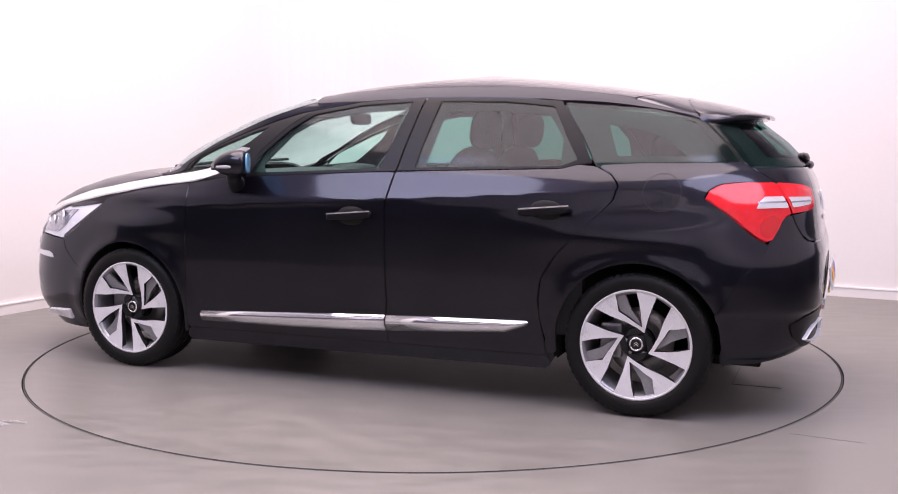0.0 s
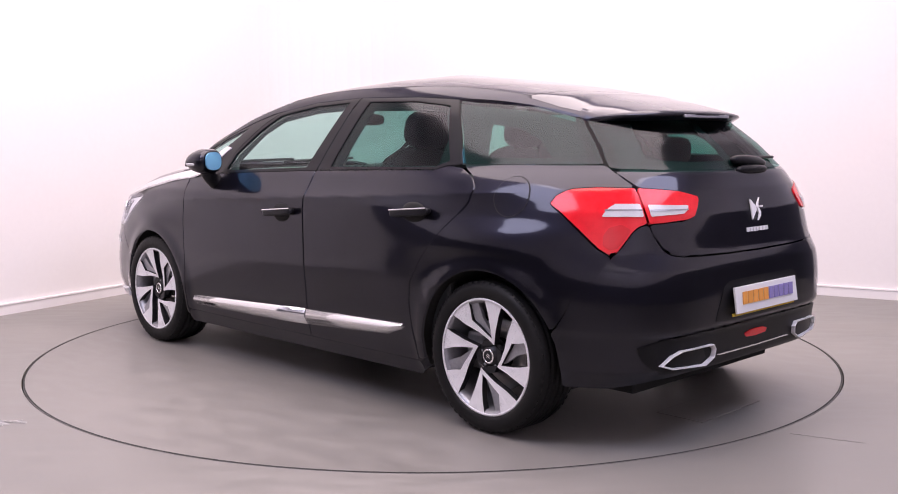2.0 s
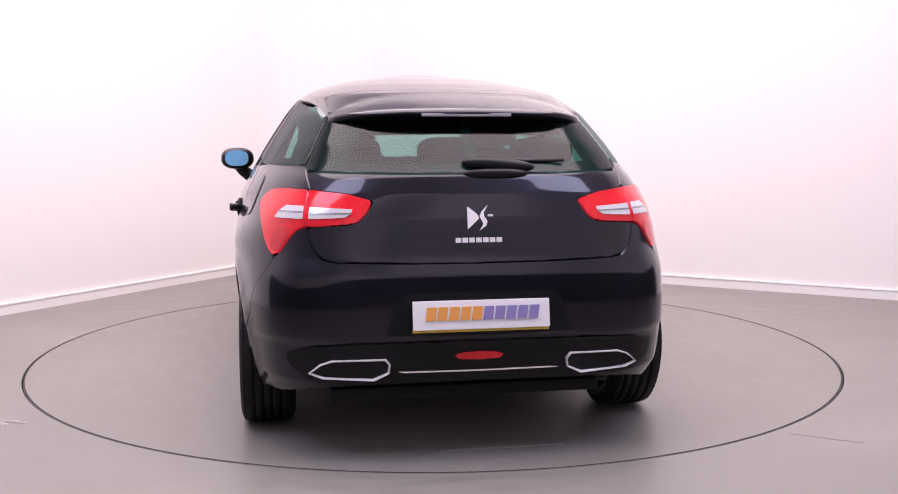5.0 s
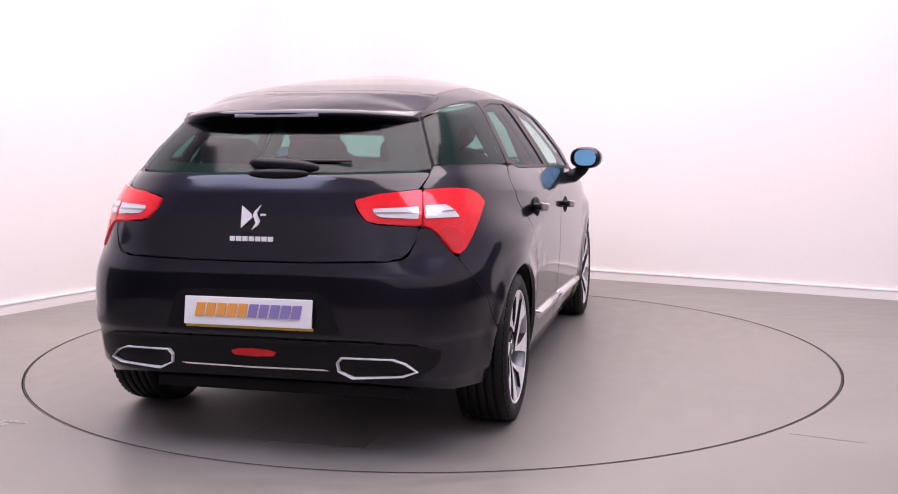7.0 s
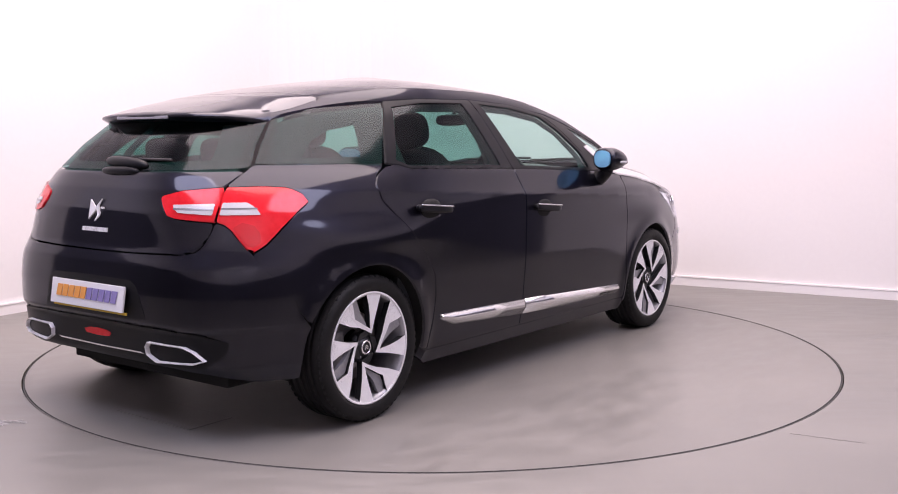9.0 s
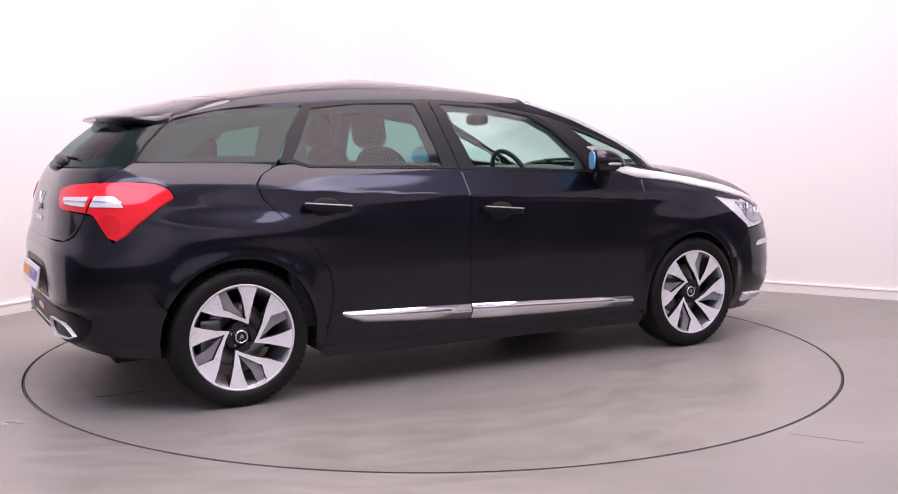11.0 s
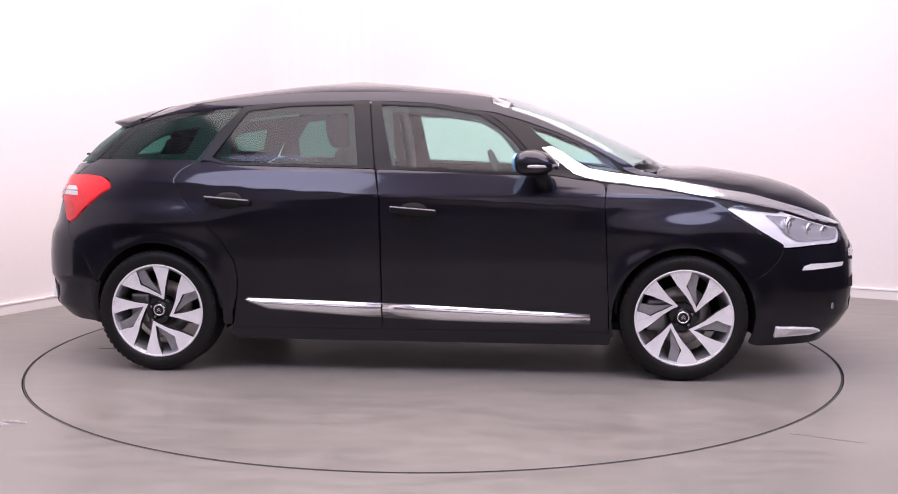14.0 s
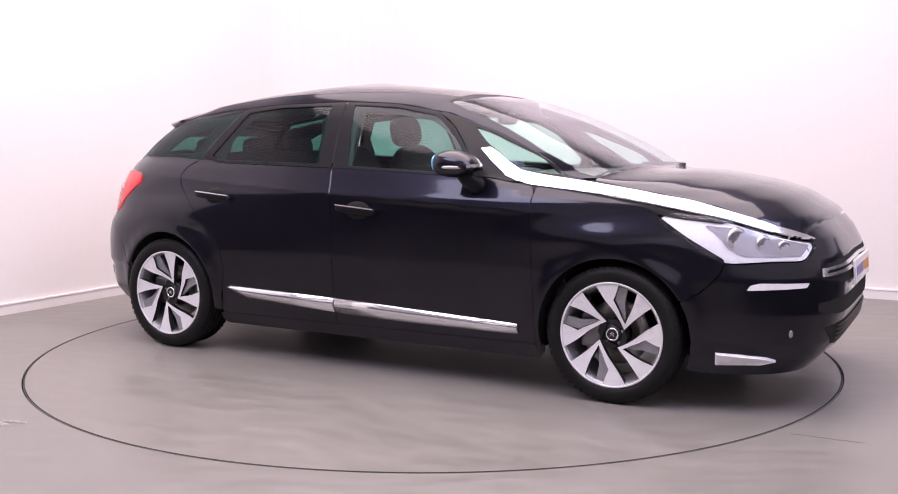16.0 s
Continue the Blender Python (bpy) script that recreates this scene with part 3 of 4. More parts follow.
    sail += [S3(*p) for p in [(2.40, 1.018), (2.24, 1.018), (2.18, 1.022), (2.09, 1.037), (2.005, 1.039), (2.001, 1.054), (1.956, 1.150), (1.829, 1.287)]]
    skin("mirror_sail", "front", sail, TRIM, car, s, 0.012, holes=[quarter], rounds=1, label="gloss black sail panel round the quarterlight")
    skin("quarterlight", "front", quarter, GLASS_FRONT, car, s, 0.014, 0.004, -0.003, rounds=1, label="small triangular quarterlight glass")
    skin("windscreen_pillar", "front", [(1.66, 0.67, 1.372), (1.768, 0.672, 1.358), (1.93, 0.699, 1.311), (2.105, 0.73, 1.248), (2.273, 0.761, 1.171), (2.424, 0.762, 1.081), (2.53, 0.782, 1.034), (2.60, 0.748, 1.034), (2.585, 0.744, 1.042), (2.471, 0.735, 1.084), (2.329, 0.748, 1.157), (2.158, 0.71, 1.249), (1.979, 0.668, 1.327), (1.729, 0.60, 1.411)], PAINT, car, s, 0.014, rounds=1, lean=0.5, lift=0.003)
    # brightwork
    sabre = [(2.01, 0.792, 1.173), (2.06, 0.785, 1.179), (2.114, 0.8, 1.151), (2.177, 0.815, 1.108), (2.24, 0.82, 1.07), (2.327, 0.813, 1.052), (2.5, 0.807, 1.027), (2.639, 0.798, 1.008), (2.775, 0.789, 0.987), (2.906, 0.778, 0.964),
             (3.034, 0.759, 0.943), (3.16, 0.748, 0.912), (3.281, 0.727, 0.877), (3.398, 0.686, 0.838), (3.507, 0.608, 0.8), (3.559, 0.562, 0.775), (3.512, 0.627, 0.782), (3.38, 0.716, 0.816), (3.229, 0.77, 0.863),
             (3.049, 0.814, 0.900), (2.922, 0.828, 0.923), (2.792, 0.838, 0.945), (2.655, 0.841, 0.968), (2.518, 0.85, 0.987), (2.319, 0.862, 1.007), (2.228, 0.858, 1.024), (2.158, 0.839, 1.061), (2.081, 0.821, 1.115)]
    recess = [(2.22, 1.035), (2.33, 1.02), (2.518, 1.0), (2.792, 0.955), (3.049, 0.91), (3.231, 0.872), (3.20, 0.85), (3.03, 0.87), (2.88, 0.893), (2.7, 0.93), (2.5, 0.96), (2.33, 0.98)]
    skin("sabre_recess", "front", [S3(*p) for p in recess], TRIM, car, s, 0.012, 0.01, -0.007, rounds=1)
    skin("chrome_sabre", "front", sabre, CHROME, car, s, 0.01, 0.012, 0.006, rounds=1, label="broad polished chrome sabre strip")
    part("chrome_strip", ridge_bar(s, [(0.482, 0.400, 0.386), (0.5, 0.402, 0.372), (0.6, 0.399, 0.337), (0.9, 0.391, 0.318), (1.196, 0.383, 0.301)]), CHROME, rdoor, "polished chrome sill strip")
    part("chrome_strip", ridge_bar(s, [(1.204, 0.383, 0.300), (1.5, 0.371, 0.289), (1.7, 0.362, 0.284), (2.0, 0.349, 0.282), (2.263, 0.337, 0.281)]), CHROME, door, "polished chrome sill strip")
    for host, x0, x1, z0, z1 in ((rdoor, 0.285, 0.527, 0.926, 0.906), (door, 1.248, 1.488, 0.879, 0.860)):
        xm, zm = (x0 + x1) / 2, (z0 + z1) / 2
        y = s * float(side_y(np.float64(xm), np.float64(zm)))
        cup = blob((xm, y - s * 0.004, zm - 0.014), (0.15, 0.03, 0.095), 2.2)
        part("handle_cup", cup, LINER, host)
        slope = math.degrees(math.atan2(z0 - z1, x1 - x0))
        grip = blob((xm, y + s * 0.03, zm - 0.012), (x1 - x0, 0.024, 0.034), 4.0, turn=(0, slope, 0))
        ends = [blob((x, y + s * 0.014, z - 0.012), (0.04, 0.04, 0.028), 3.0) for x, z in ((x0 + 0.03, z0), (x1 - 0.03, z1))]
        handle = part("door_handle", joined(grip, *ends), TRIM, host)
        bar = box((x1 - x0 - 0.008, 0.012, 0.007), (xm, y + s * 0.037, zm + 0.004), (0, slope, 0), 0.003)
        part("handle_bright_strip", bar, CHROME, handle, "thin chrome strip")
    lock = lathe([(0.0, 0.0), (0.009, 0.0), (0.010, 0.004), (0.009, 0.012), (0.0, 0.012)], 20, closed=False)
    bmesh.ops.transform(lock, verts=lock.verts, matrix=pose(1.275, s * 0.957 - (0.006 if s > 0 else 0.006), 0.868))
    part("door_lock", lock, CHROME, door, "small round chrome key lock")
    # head lamp
    hl = [(2.929, 0.862, 0.861), (2.955, 0.846, 0.884), (3.014, 0.827, 0.89), (3.147, 0.795, 0.874), (3.243, 0.770, 0.849), (3.381, 0.719, 0.805), (3.491, 0.651, 0.776), (3.553, 0.584, 0.763), (3.559, 0.591, 0.745), (3.548, 0.637, 0.711), (3.532, 0.666, 0.69), (3.415, 0.753, 0.688), (3.315, 0.799, 0.68), (3.258, 0.82, 0.676), (3.2, 0.835, 0.68), (3.139, 0.846, 0.71), (3.051, 0.856, 0.776), (2.961, 0.863, 0.831)]
    lamp = skin("headlight", "front", hl, LAMP_SILVER, car, s, 0.018, 0.03, -0.014, rounds=1, label="clear headlight with bright silver reflector")
    dark = [(3.128, 0.819, 0.842), (3.291, 0.762, 0.827), (3.449, 0.688, 0.780), (3.541, 0.604, 0.756), (3.524, 0.663, 0.712), (3.414, 0.747, 0.709), (3.302, 0.801, 0.707), (3.231, 0.816, 0.745), (3.179, 0.816, 0.803)]
    skin("lamp_bezel", "front", dark, LAMP_INNER, lamp, s, 0.016, 0.01, -0.010, rounds=1)
    for x, y, z, r in ((3.265, 0.785, 0.783, 0.044), (3.372, 0.74, 0.757, 0.036), (3.45, 0.695, 0.746, 0.026)):
        ring = lathe([(r, 0.0), (r + 0.006, 0.004), (r, 0.012), (r * 0.55, 0.006), (0.0005, 0.012)], 28, closed=False)
        bmesh.ops.transform(ring, verts=ring.verts, matrix=pose(x - 0.006, s * (y - 0.008), z, 0, 0, -s * 48 + (0 if s > 0 else 180)))
        part("projector", ring, CHROME, lamp, "round chrome projector lamp")
    skin("lamp_cover", "front", hl, LENS, lamp, s, 0.02, 0.004, 0.002, rounds=1, label="clear plastic lamp cover")
    skin("daytime_lamp", "front", [(3.316, 0.811, 0.56), (3.332, 0.807, 0.581), (3.365, 0.792, 0.592), (3.556, 0.671, 0.591), (3.546, 0.684, 0.571), (3.355, 0.799, 0.561)], LAMP_SILVER, car, s, 0.008, 0.02, 0.005, rounds=1, label="narrow clear daytime running lamp")
    part("fog_lamp_trim", plaque([(3.195, 0.833, 0.274), (3.30, 0.807, 0.268), (3.40, 0.762, 0.260), (3.437, 0.737, 0.244), (3.38, 0.752, 0.228), (3.19, 0.815, 0.222)], s, 0.012), ALLOY, car, "satin chrome fog lamp trim")
    # tail lamp
    outer = [(-0.270, 0.812, 0.965), (-0.285, 0.79, 0.995), (-0.315, 0.766, 1.015), (-0.345, 0.750, 1.023), (-0.423, 0.708, 1.029), (-0.538, 0.626, 1.027), (-0.564, 0.630, 0.991), (-0.610, 0.643, 0.897), (-0.591, 0.667, 0.888), (-0.578, 0.69, 0.866), (-0.563, 0.715, 0.828), (-0.54, 0.741, 0.79), (-0.515, 0.757, 0.782), (-0.482, 0.775, 0.803), (-0.412, 0.796, 0.866), (-0.318, 0.813, 0.938)]
    inner = [(-0.545, 0.618, 1.027), (-0.642, 0.484, 1.015), (-0.676, 0.403, 0.994), (-0.68, 0.4, 0.984), (-0.687, 0.416, 0.955), (-0.694, 0.447, 0.919), (-0.685, 0.488, 0.907), (-0.617, 0.635, 0.897)]
    tl = skin("tail_lamp", "rear", outer, RED, car, s, 0.016, 0.03, 0.006, rounds=1, label="bright red tail lamp with clear insert")
    skin("reversing_lamp", "rear", [(-0.475, 0.75, 0.921), (-0.49, 0.726, 0.951), (-0.505, 0.702, 0.968), (-0.573, 0.640, 0.968), (-0.599, 0.647, 0.922)], CLEAR, tl, s, 0.012, 0.008, 0.009, rounds=1, label="clear white lamp insert")
    skin("lamp_rib", "rear", [(-0.486, 0.735, 0.947), (-0.582, 0.643, 0.948), (-0.586, 0.644, 0.942), (-0.484, 0.738, 0.941)], LAMP_INNER, tl, s, 0.012, 0.004, 0.0105, rounds=0)
    # lower part of the lamp toned a little deeper red
    skin("lamp_reflector", "rear", [(-0.535, 0.71, 0.893), (-0.565, 0.69, 0.872), (-0.553, 0.716, 0.83), (-0.535, 0.738, 0.80), (-0.515, 0.752, 0.795), (-0.495, 0.765, 0.812), (-0.49, 0.758, 0.85), (-0.50, 0.74, 0.88)], RED_DARK, tl, s, 0.012, 0.006, 0.0075, rounds=2, label="slightly deeper red lower patch")
    ti = skin("hatch_lamp", "rear", inner, RED, car, s, 0.016, 0.03, 0.006, rounds=1, label="bright red hatch lamp with clear insert")
    skin("indicator_lamp", "rear", [(-0.594, 0.619, 0.965), (-0.674, 0.464, 0.96), (-0.679, 0.477, 0.942), (-0.678, 0.497, 0.93), (-0.616, 0.625, 0.922)], CLEAR, ti, s, 0.012, 0.008, 0.009, rounds=1, label="clear white lamp insert")
    skin("lamp_rib", "rear", [(-0.604, 0.620, 0.946), (-0.677, 0.470, 0.947), (-0.679, 0.474, 0.941), (-0.608, 0.621, 0.940)], LAMP_INNER, ti, s, 0.012, 0.004, 0.0105, rounds=0)
    # door mirror
    head = blob((1.99, s * 0.978, 1.103), (0.215, 0.2, 0.135), 2.5)
    for v in head.verts:
        if v.co.x < 1.925:
            v.co.x = 1.925 + (v.co.x - 1.925) * 0.15
        v.co.x -= 0.5 * (abs(v.co.y) - 0.978) * max(0.0, min(1.0, (2.0 - v.co.x) / 0.08))
        v.co.z -= 0.3 * max(0, v.co.x - 1.98) * (1 if v.co.z > 1.1 else -0.6)
    mirror = part("door_mirror", head, PAINT, door)
    ml = [(s * 0.979 + 0.068 * math.copysign(abs(math.cos(a)) ** 0.75, math.cos(a)), 1.105 + 0.048 * math.copysign(abs(math.sin(a)) ** 0.75, math.sin(a))) for a in [2 * math.pi * k / 32 for k in range(32)]]
    g = bmesh.new()
    front_v = [g.verts.new((1.9045 - 0.5 * (abs(y) - 0.978), y, z)) for y, z in ml]
    back_v = [g.verts.new((1.914 - 0.5 * (abs(y) - 0.978), y, z)) for y, z in ml]
    g.faces.new(front_v)
    for k in range(32):
        g.faces.new((front_v[k], front_v[(k + 1) % 32], back_v[(k + 1) % 32], back_v[k]))
    part("mirror_glass", g, MIRROR, mirror, "blue-tinted mirror glass")
    part("mirror_indicator", blob((1.985, s * 1.045, 1.088), (0.12, 0.07, 0.022), 3), CLEAR, mirror, "clear indicator lens")
    part("mirror_arm", tube([(2.0, s * 0.965, 1.06), (2.015, s * 0.945, 1.025), (2.03, s * 0.905, 0.995), (2.03, s * 0.87, 0.985)], [0.04, 0.036, 0.04, 0.055], 16), TRIM, mirror)


for side in (-1, 1):
    build_flank(side)

# ---- panels across the car ----
bumper = [N3(0, 0.836), N3(0.3, 0.834), N3(0.5, 0.822), N3(0.58, 0.803), (3.569, 0.582, 0.742), (3.553, 0.64, 0.703), (3.534, 0.673, 0.682), (3.412, 0.757, 0.680), (3.313, 0.80, 0.672), (3.255, 0.822, 0.668), (3.225, 0.830, 0.672), S3(3.208, 0.62), S3(3.128, 0.54)]
bumper += [S3(*p) for p in arc(1, 30, -22, 8)] + [S3(3.12, 0.168), (3.4, 0.75, 0.168), (3.5, 0.6, 0.17), N3(0.3, 0.175), N3(0, 0.175)]
fb = skin("front_bumper", "front", bumper, PAINT, car, step=0.026, both=True)
skin("nose_backing", "front", [N3(0, 0.865), N3(0.3, 0.86), N3(0.5, 0.845), (3.47, 0.63, 0.83), (3.50, 0.65, 0.76), (3.53, 0.64, 0.70), N3(0.3, 0.70), N3(0, 0.70)], PAINT, fb, both=True, step=0.03, lift=-0.014, depth=0.01)
skin("upper_grille", "front", [N3(0, 0.69), N3(0.45, 0.682), N3(0.60, 0.652), N3(0.615, 0.60), N3(0.4, 0.572), N3(0, 0.568)], LINER, fb, both=True, step=0.03, lift=0.003, depth=0.01)
skin("grille_chevron", "front", [N3(0, 0.672), N3(0.3, 0.664), N3(0.60, 0.648), N3(0.61, 0.612), N3(0.3, 0.622), N3(0, 0.646), N3(0, 0.655), N3(0.3, 0.636), N3(0.585, 0.624), N3(0.58, 0.638), N3(0.3, 0.65), N3(0, 0.66)], CHROME, fb, both=True, step=0.012, lift=0.012, depth=0.01, rounds=0, label="chrome double chevron bar")
skin("middle_grille", "front", [N3(0, 0.51), N3(0.5, 0.51), N3(0.64, 0.50), N3(0.645, 0.46), N3(0.5, 0.44), N3(0, 0.435)], LINER, fb, both=True, step=0.03, lift=0.003, depth=0.01)
lg = skin("lower_grille", "front", [N3(0, 0.385), N3(0.45, 0.395), N3(0.6, 0.385), N3(0.5, 0.30), N3(0.3, 0.28), N3(0, 0.275)], LINER, fb, both=True, step=0.03, lift=0.003, depth=0.01)
for s in (-1, 1):
    part("fog_lamp", blob((3.490, s * 0.726, 0.37), (0.03, 0.022, 0.04), 2.4), LAMP_INNER, fb, "small clear fog lamp")
for k in range(5):
    z = 0.295 + 0.02 * k
    skin("grille_slat", "front", [N3(0, z), N3(0.5, z + 0.004), N3(0.5, z + 0.012), N3(0, z + 0.008)], TRIM, lg, both=True, step=0.03, lift=0.009, depth=0.006, rounds=0)
skin("bumper_lip", "front", [N3(0, 0.262), N3(0.3, 0.264), N3(0.46, 0.285), N3(0.475, 0.275), N3(0.32, 0.25), N3(0, 0.248)], CHROME, fb, both=True, step=0.02, lift=0.006, depth=0.01, label="satin silver bumper lip")
front_plate = part("front_plate", box((0.012, 0.52, 0.112), (3.694, 0, 0.60), (0, -4, 0), 0.003), PLATE_WHITE, fb, "white acrylic plate with illegible bars")
for k, (y0, w) in enumerate(((0.13, 0.2), (-0.12, 0.2))):
    part("print_bar", box((0.003, w, 0.045), (3.7015, y0, 0.60), (0, -4, 0), 0), (ORANGE, PURPLE)[k], front_plate)

skin("bonnet", "top", [(2.69, 0), (2.672, 0.44), (2.61, 0.66), (2.60, 0.775), (2.775, 0.778), (3.034, 0.750), (3.284, 0.722), (3.40, 0.690), (3.50, 0.605), (3.535, 0.50), (3.560, 0.3), (3.568, 0)], PAINT, car, step=0.025, both=True, lean=0.1)
skin("windscreen", "front", [N3(0, 1.462), N3(0.37, 1.444), (1.735, 0.594, 1.413), (1.983, 0.664, 1.329), (2.162, 0.706, 1.251), (2.333, 0.744, 1.159), (2.474, 0.731, 1.086), (2.575, 0.736, 1.048), N3(0.52, 1.064), N3(0, 1.07)], GLASS_SCREEN, car, step=0.03, both=True, depth=0.004, rounds=1, label="large raked green-tinted windscreen")
roof = [(1.715, 0), (1.735, 0.36), (1.745, 0.49), (1.4, 0.512), (0.37, 0.512), (0.10, 0.502), (0.055, 0.44), (0.025, 0.3), (-0.008, 0.12), (-0.018, 0)]
skin("roof", "top", roof, PAINT, car, step=0.028, both=True, depth=0.03)
for s in (-1, 1):
    rail = [(1.75, 0.498), (1.725, 0.590), T(1.712, 1.360), T(1.435, 1.409), T(1.1, 1.426), T(0.675, 1.418), T(0.415, 1.400), T(0, 1.360), T(-0.212, 1.310), (-0.20, 0.515), (-0.09, 0.532), (0.07, 0.530), (0.13, 0.516), (0.37, 0.519), (1.4, 0.519)]
    skin("roof_rail", "top", rail, PAINT, car, s, step=0.02, depth=0.03, lean=0.7)
skin("tailgate_top", "top", [(-0.026, 0), (-0.016, 0.12), (0.017, 0.3), (0.047, 0.44), (0.09, 0.507), (0.065, 0.524), (-0.09, 0.526), (-0.2, 0.509), (-0.27, 0.4), (-0.31, 0.25), (-0.33, 0)], PAINT, car, step=0.025, both=True)
hatch = skin("hatch", "rear", [T3(0, 1.087), T3(0.287, 1.087), (-0.452, 0.632, 1.092), (-0.550, 0.611, 1.033), (-0.642, 0.484, 1.020), (-0.676, 0.397, 0.999), (-0.683, 0.393, 0.984), (-0.691, 0.411, 0.952), (-0.699, 0.447, 0.914), (-0.688, 0.488, 0.902), (-0.623, 0.630, 0.892), (-0.636, 0.626, 0.852), (-0.662, 0.604, 0.804), (-0.681, 0.577, 0.782), T3(0.53, 0.773), T3(0.26, 0.766), T3(0, 0.764)], PAINT, car, step=0.026, both=True)
skin("rear_screen", "rear", [T3(0, 1.335), T3(0.3, 1.33), (-0.25, 0.51, 1.312), (-0.238, 0.535, 1.298), (-0.42, 0.627, 1.12), (-0.447, 0.632, 1.104), T3(0.45, 1.098), T3(0.28, 1.095), T3(0, 1.094)], GLASS_REAR, car, step=0.03, both=True, depth=0.004, rounds=1, label="dark privacy rear screen")
rb = [T3(0, 0.757), T3(0.26, 0.759), T3(0.53, 0.765), (-0.676, 0.586, 0.774), (-0.657, 0.612, 0.798), (-0.632, 0.633, 0.850), (-0.619, 0.640, 0.890), (-0.595, 0.667, 0.883), (-0.583, 0.69, 0.862), (-0.568, 0.715, 0.824), (-0.545, 0.741, 0.785), (-0.525, 0.753, 0.773), S3(-0.421, 0.623)]
rb += [S3(*p) for p in arc(0, 157, 192, 6)] + [S3(-0.37, 0.248), S3(-0.5, 0.25), T3(0.62, 0.285), T3(0.45, 0.30), T3(0, 0.303)]
rbump = skin("rear_bumper", "rear", rb, PAINT, car, step=0.026, both=True, depth=0.03)
skin("rear_diffuser", "rear", [T3(0, 0.468), T3(0.45, 0.466), T3(0.62, 0.456), T3(0.72, 0.425), T3(0.70, 0.37), T3(0.62, 0.316), T3(0.45, 0.308), T3(0, 0.309)], TRIM, rbump, both=True, step=0.03, depth=0.012, lift=0.005, label="black lower diffuser panel")
skin("diffuser_strip", "rear", [T3(0, 0.352), T3(0.31, 0.355), T3(0.31, 0.349), T3(0, 0.346)], CHROME, rbump, both=True, step=0.03, depth=0.006, lift=0.009, rounds=0)
skin("rear_fog_lamp", "rear", [T3(0, 0.424), T3(0.06, 0.421), T3(0.095, 0.412), T3(0.08, 0.396), T3(0, 0.392)], RED, rbump, both=True, step=0.015, depth=0.01, lift=0.01, rounds=1, label="red rear fog lamp")
skin("plate_recess", "rear", [T3(0, 0.655), T3(0.27, 0.652), T3(0.31, 0.63), T3(0.36, 0.495), T3(0, 0.49)], TRIM, rbump, both=True, step=0.03, depth=0.006, lift=0.002)
for s in (-1, 1):
    # tailpipe surrounds: a chamfered six-sided ring that follows the bumper's sweep
    ring = [(0.338, 0.385), (0.355, 0.406), (0.555, 0.404), (0.60, 0.387), (0.642, 0.350), (0.59, 0.332), (0.40, 0.322), (0.343, 0.350)]
    cy, cz = 0.47, 0.367
    bm = bmesh.new()
    loops = []
    for k, out in ((1.0, -0.004), (1.0, 0.018), (0.98, 0.024), (0.93, 0.022), (0.90, 0.010), (0.89, -0.05)):
        loop = []
        for y, z in ring:
            yy, zz = cy + (y - cy) * (1 - (1 - k) * 0.55), cz + (z - cz) * (1 - (1 - k) * 1.9)
            loop.append(bm.verts.new((float(tail_x(yy, zz)) - out, s * yy, zz)))
        loops.append(loop)
    for a, b in zip(loops, loops[1:]):
        for k in range(len(ring)):
            q = (k + 1) % len(ring)
            bm.faces.new((a[k], a[q], b[q], b[k])).smooth = False
    ex = part("tailpipe_trim", bm, ALLOY, rbump, "polished chrome tailpipe surround")
    bm = bmesh.new()
    bm.faces.new([bm.verts.new((float(tail_x(y, z)) - 0.008, s * (cy + (y - cy) * 0.9), cz + (z - cz) * 0.7)) for y, z in ring])
    part("tailpipe_mouth", bm, LINER, ex)

# rear plate with its print reduced to bars
plate = part("rear_plate", box((0.010, 0.52, 0.108), (-0.780, 0, 0.572), (0, 9, 0), 0.003), PLATE_WHITE, car, "white acrylic rear plate with coloured print")
part("plate_border", box((0.009, 0.52, 0.012), (-0.7715, 0, 0.512), (0, 9, 0), 0.002), PLATE_YELLOW, plate, "yellow lower border")


def slanted(w, h, lean):
    return [(-w / 2, -h / 2), (w / 2, -h / 2), (w / 2 + lean, h / 2), (-w / 2 + lean, h / 2)]


for k in range(10):
    bm = prism(slanted(0.036, 0.05, 0.008), 0, 0.003, 0)
    # print faces backwards: its x runs to the car's right
    m = pose(-0.7855, 0.196 - 0.0435 * k, 0.578, 0, 9, 0) @ Matrix(((0, 0, -1, 0), (-1, 0, 0, 0), (0, 1, 0, 0), (0, 0, 0, 1)))
    bmesh.ops.transform(bm, verts=bm.verts, matrix=m)
    part("print_bar", bm, ORANGE if k < 5 else PURPLE, plate)


def rear_relief(outline, y0, z0, deep=0.006):
    """A flat raised shape on the hatch; its x runs to the car's right."""
    bm = prism([(x, y) for x, y in outline], 0, deep, 0.0015)
    x0 = float(tail_x(y0, z0))
    lean = math.degrees(math.atan2(float(tail_x(y0, z0 + 0.05)) - float(tail_x(y0, z0 - 0.05)), 0.1))
    m = pose(x0 - 0.001, y0, z0, 0, lean, 0) @ Matrix(((0, 0, -1, 0), (-1, 0, 0, 0), (0, 1, 0, 0), (0, 0, 0, 1)))
    bmesh.ops.transform(bm, verts=bm.verts, matrix=m)
    return bm


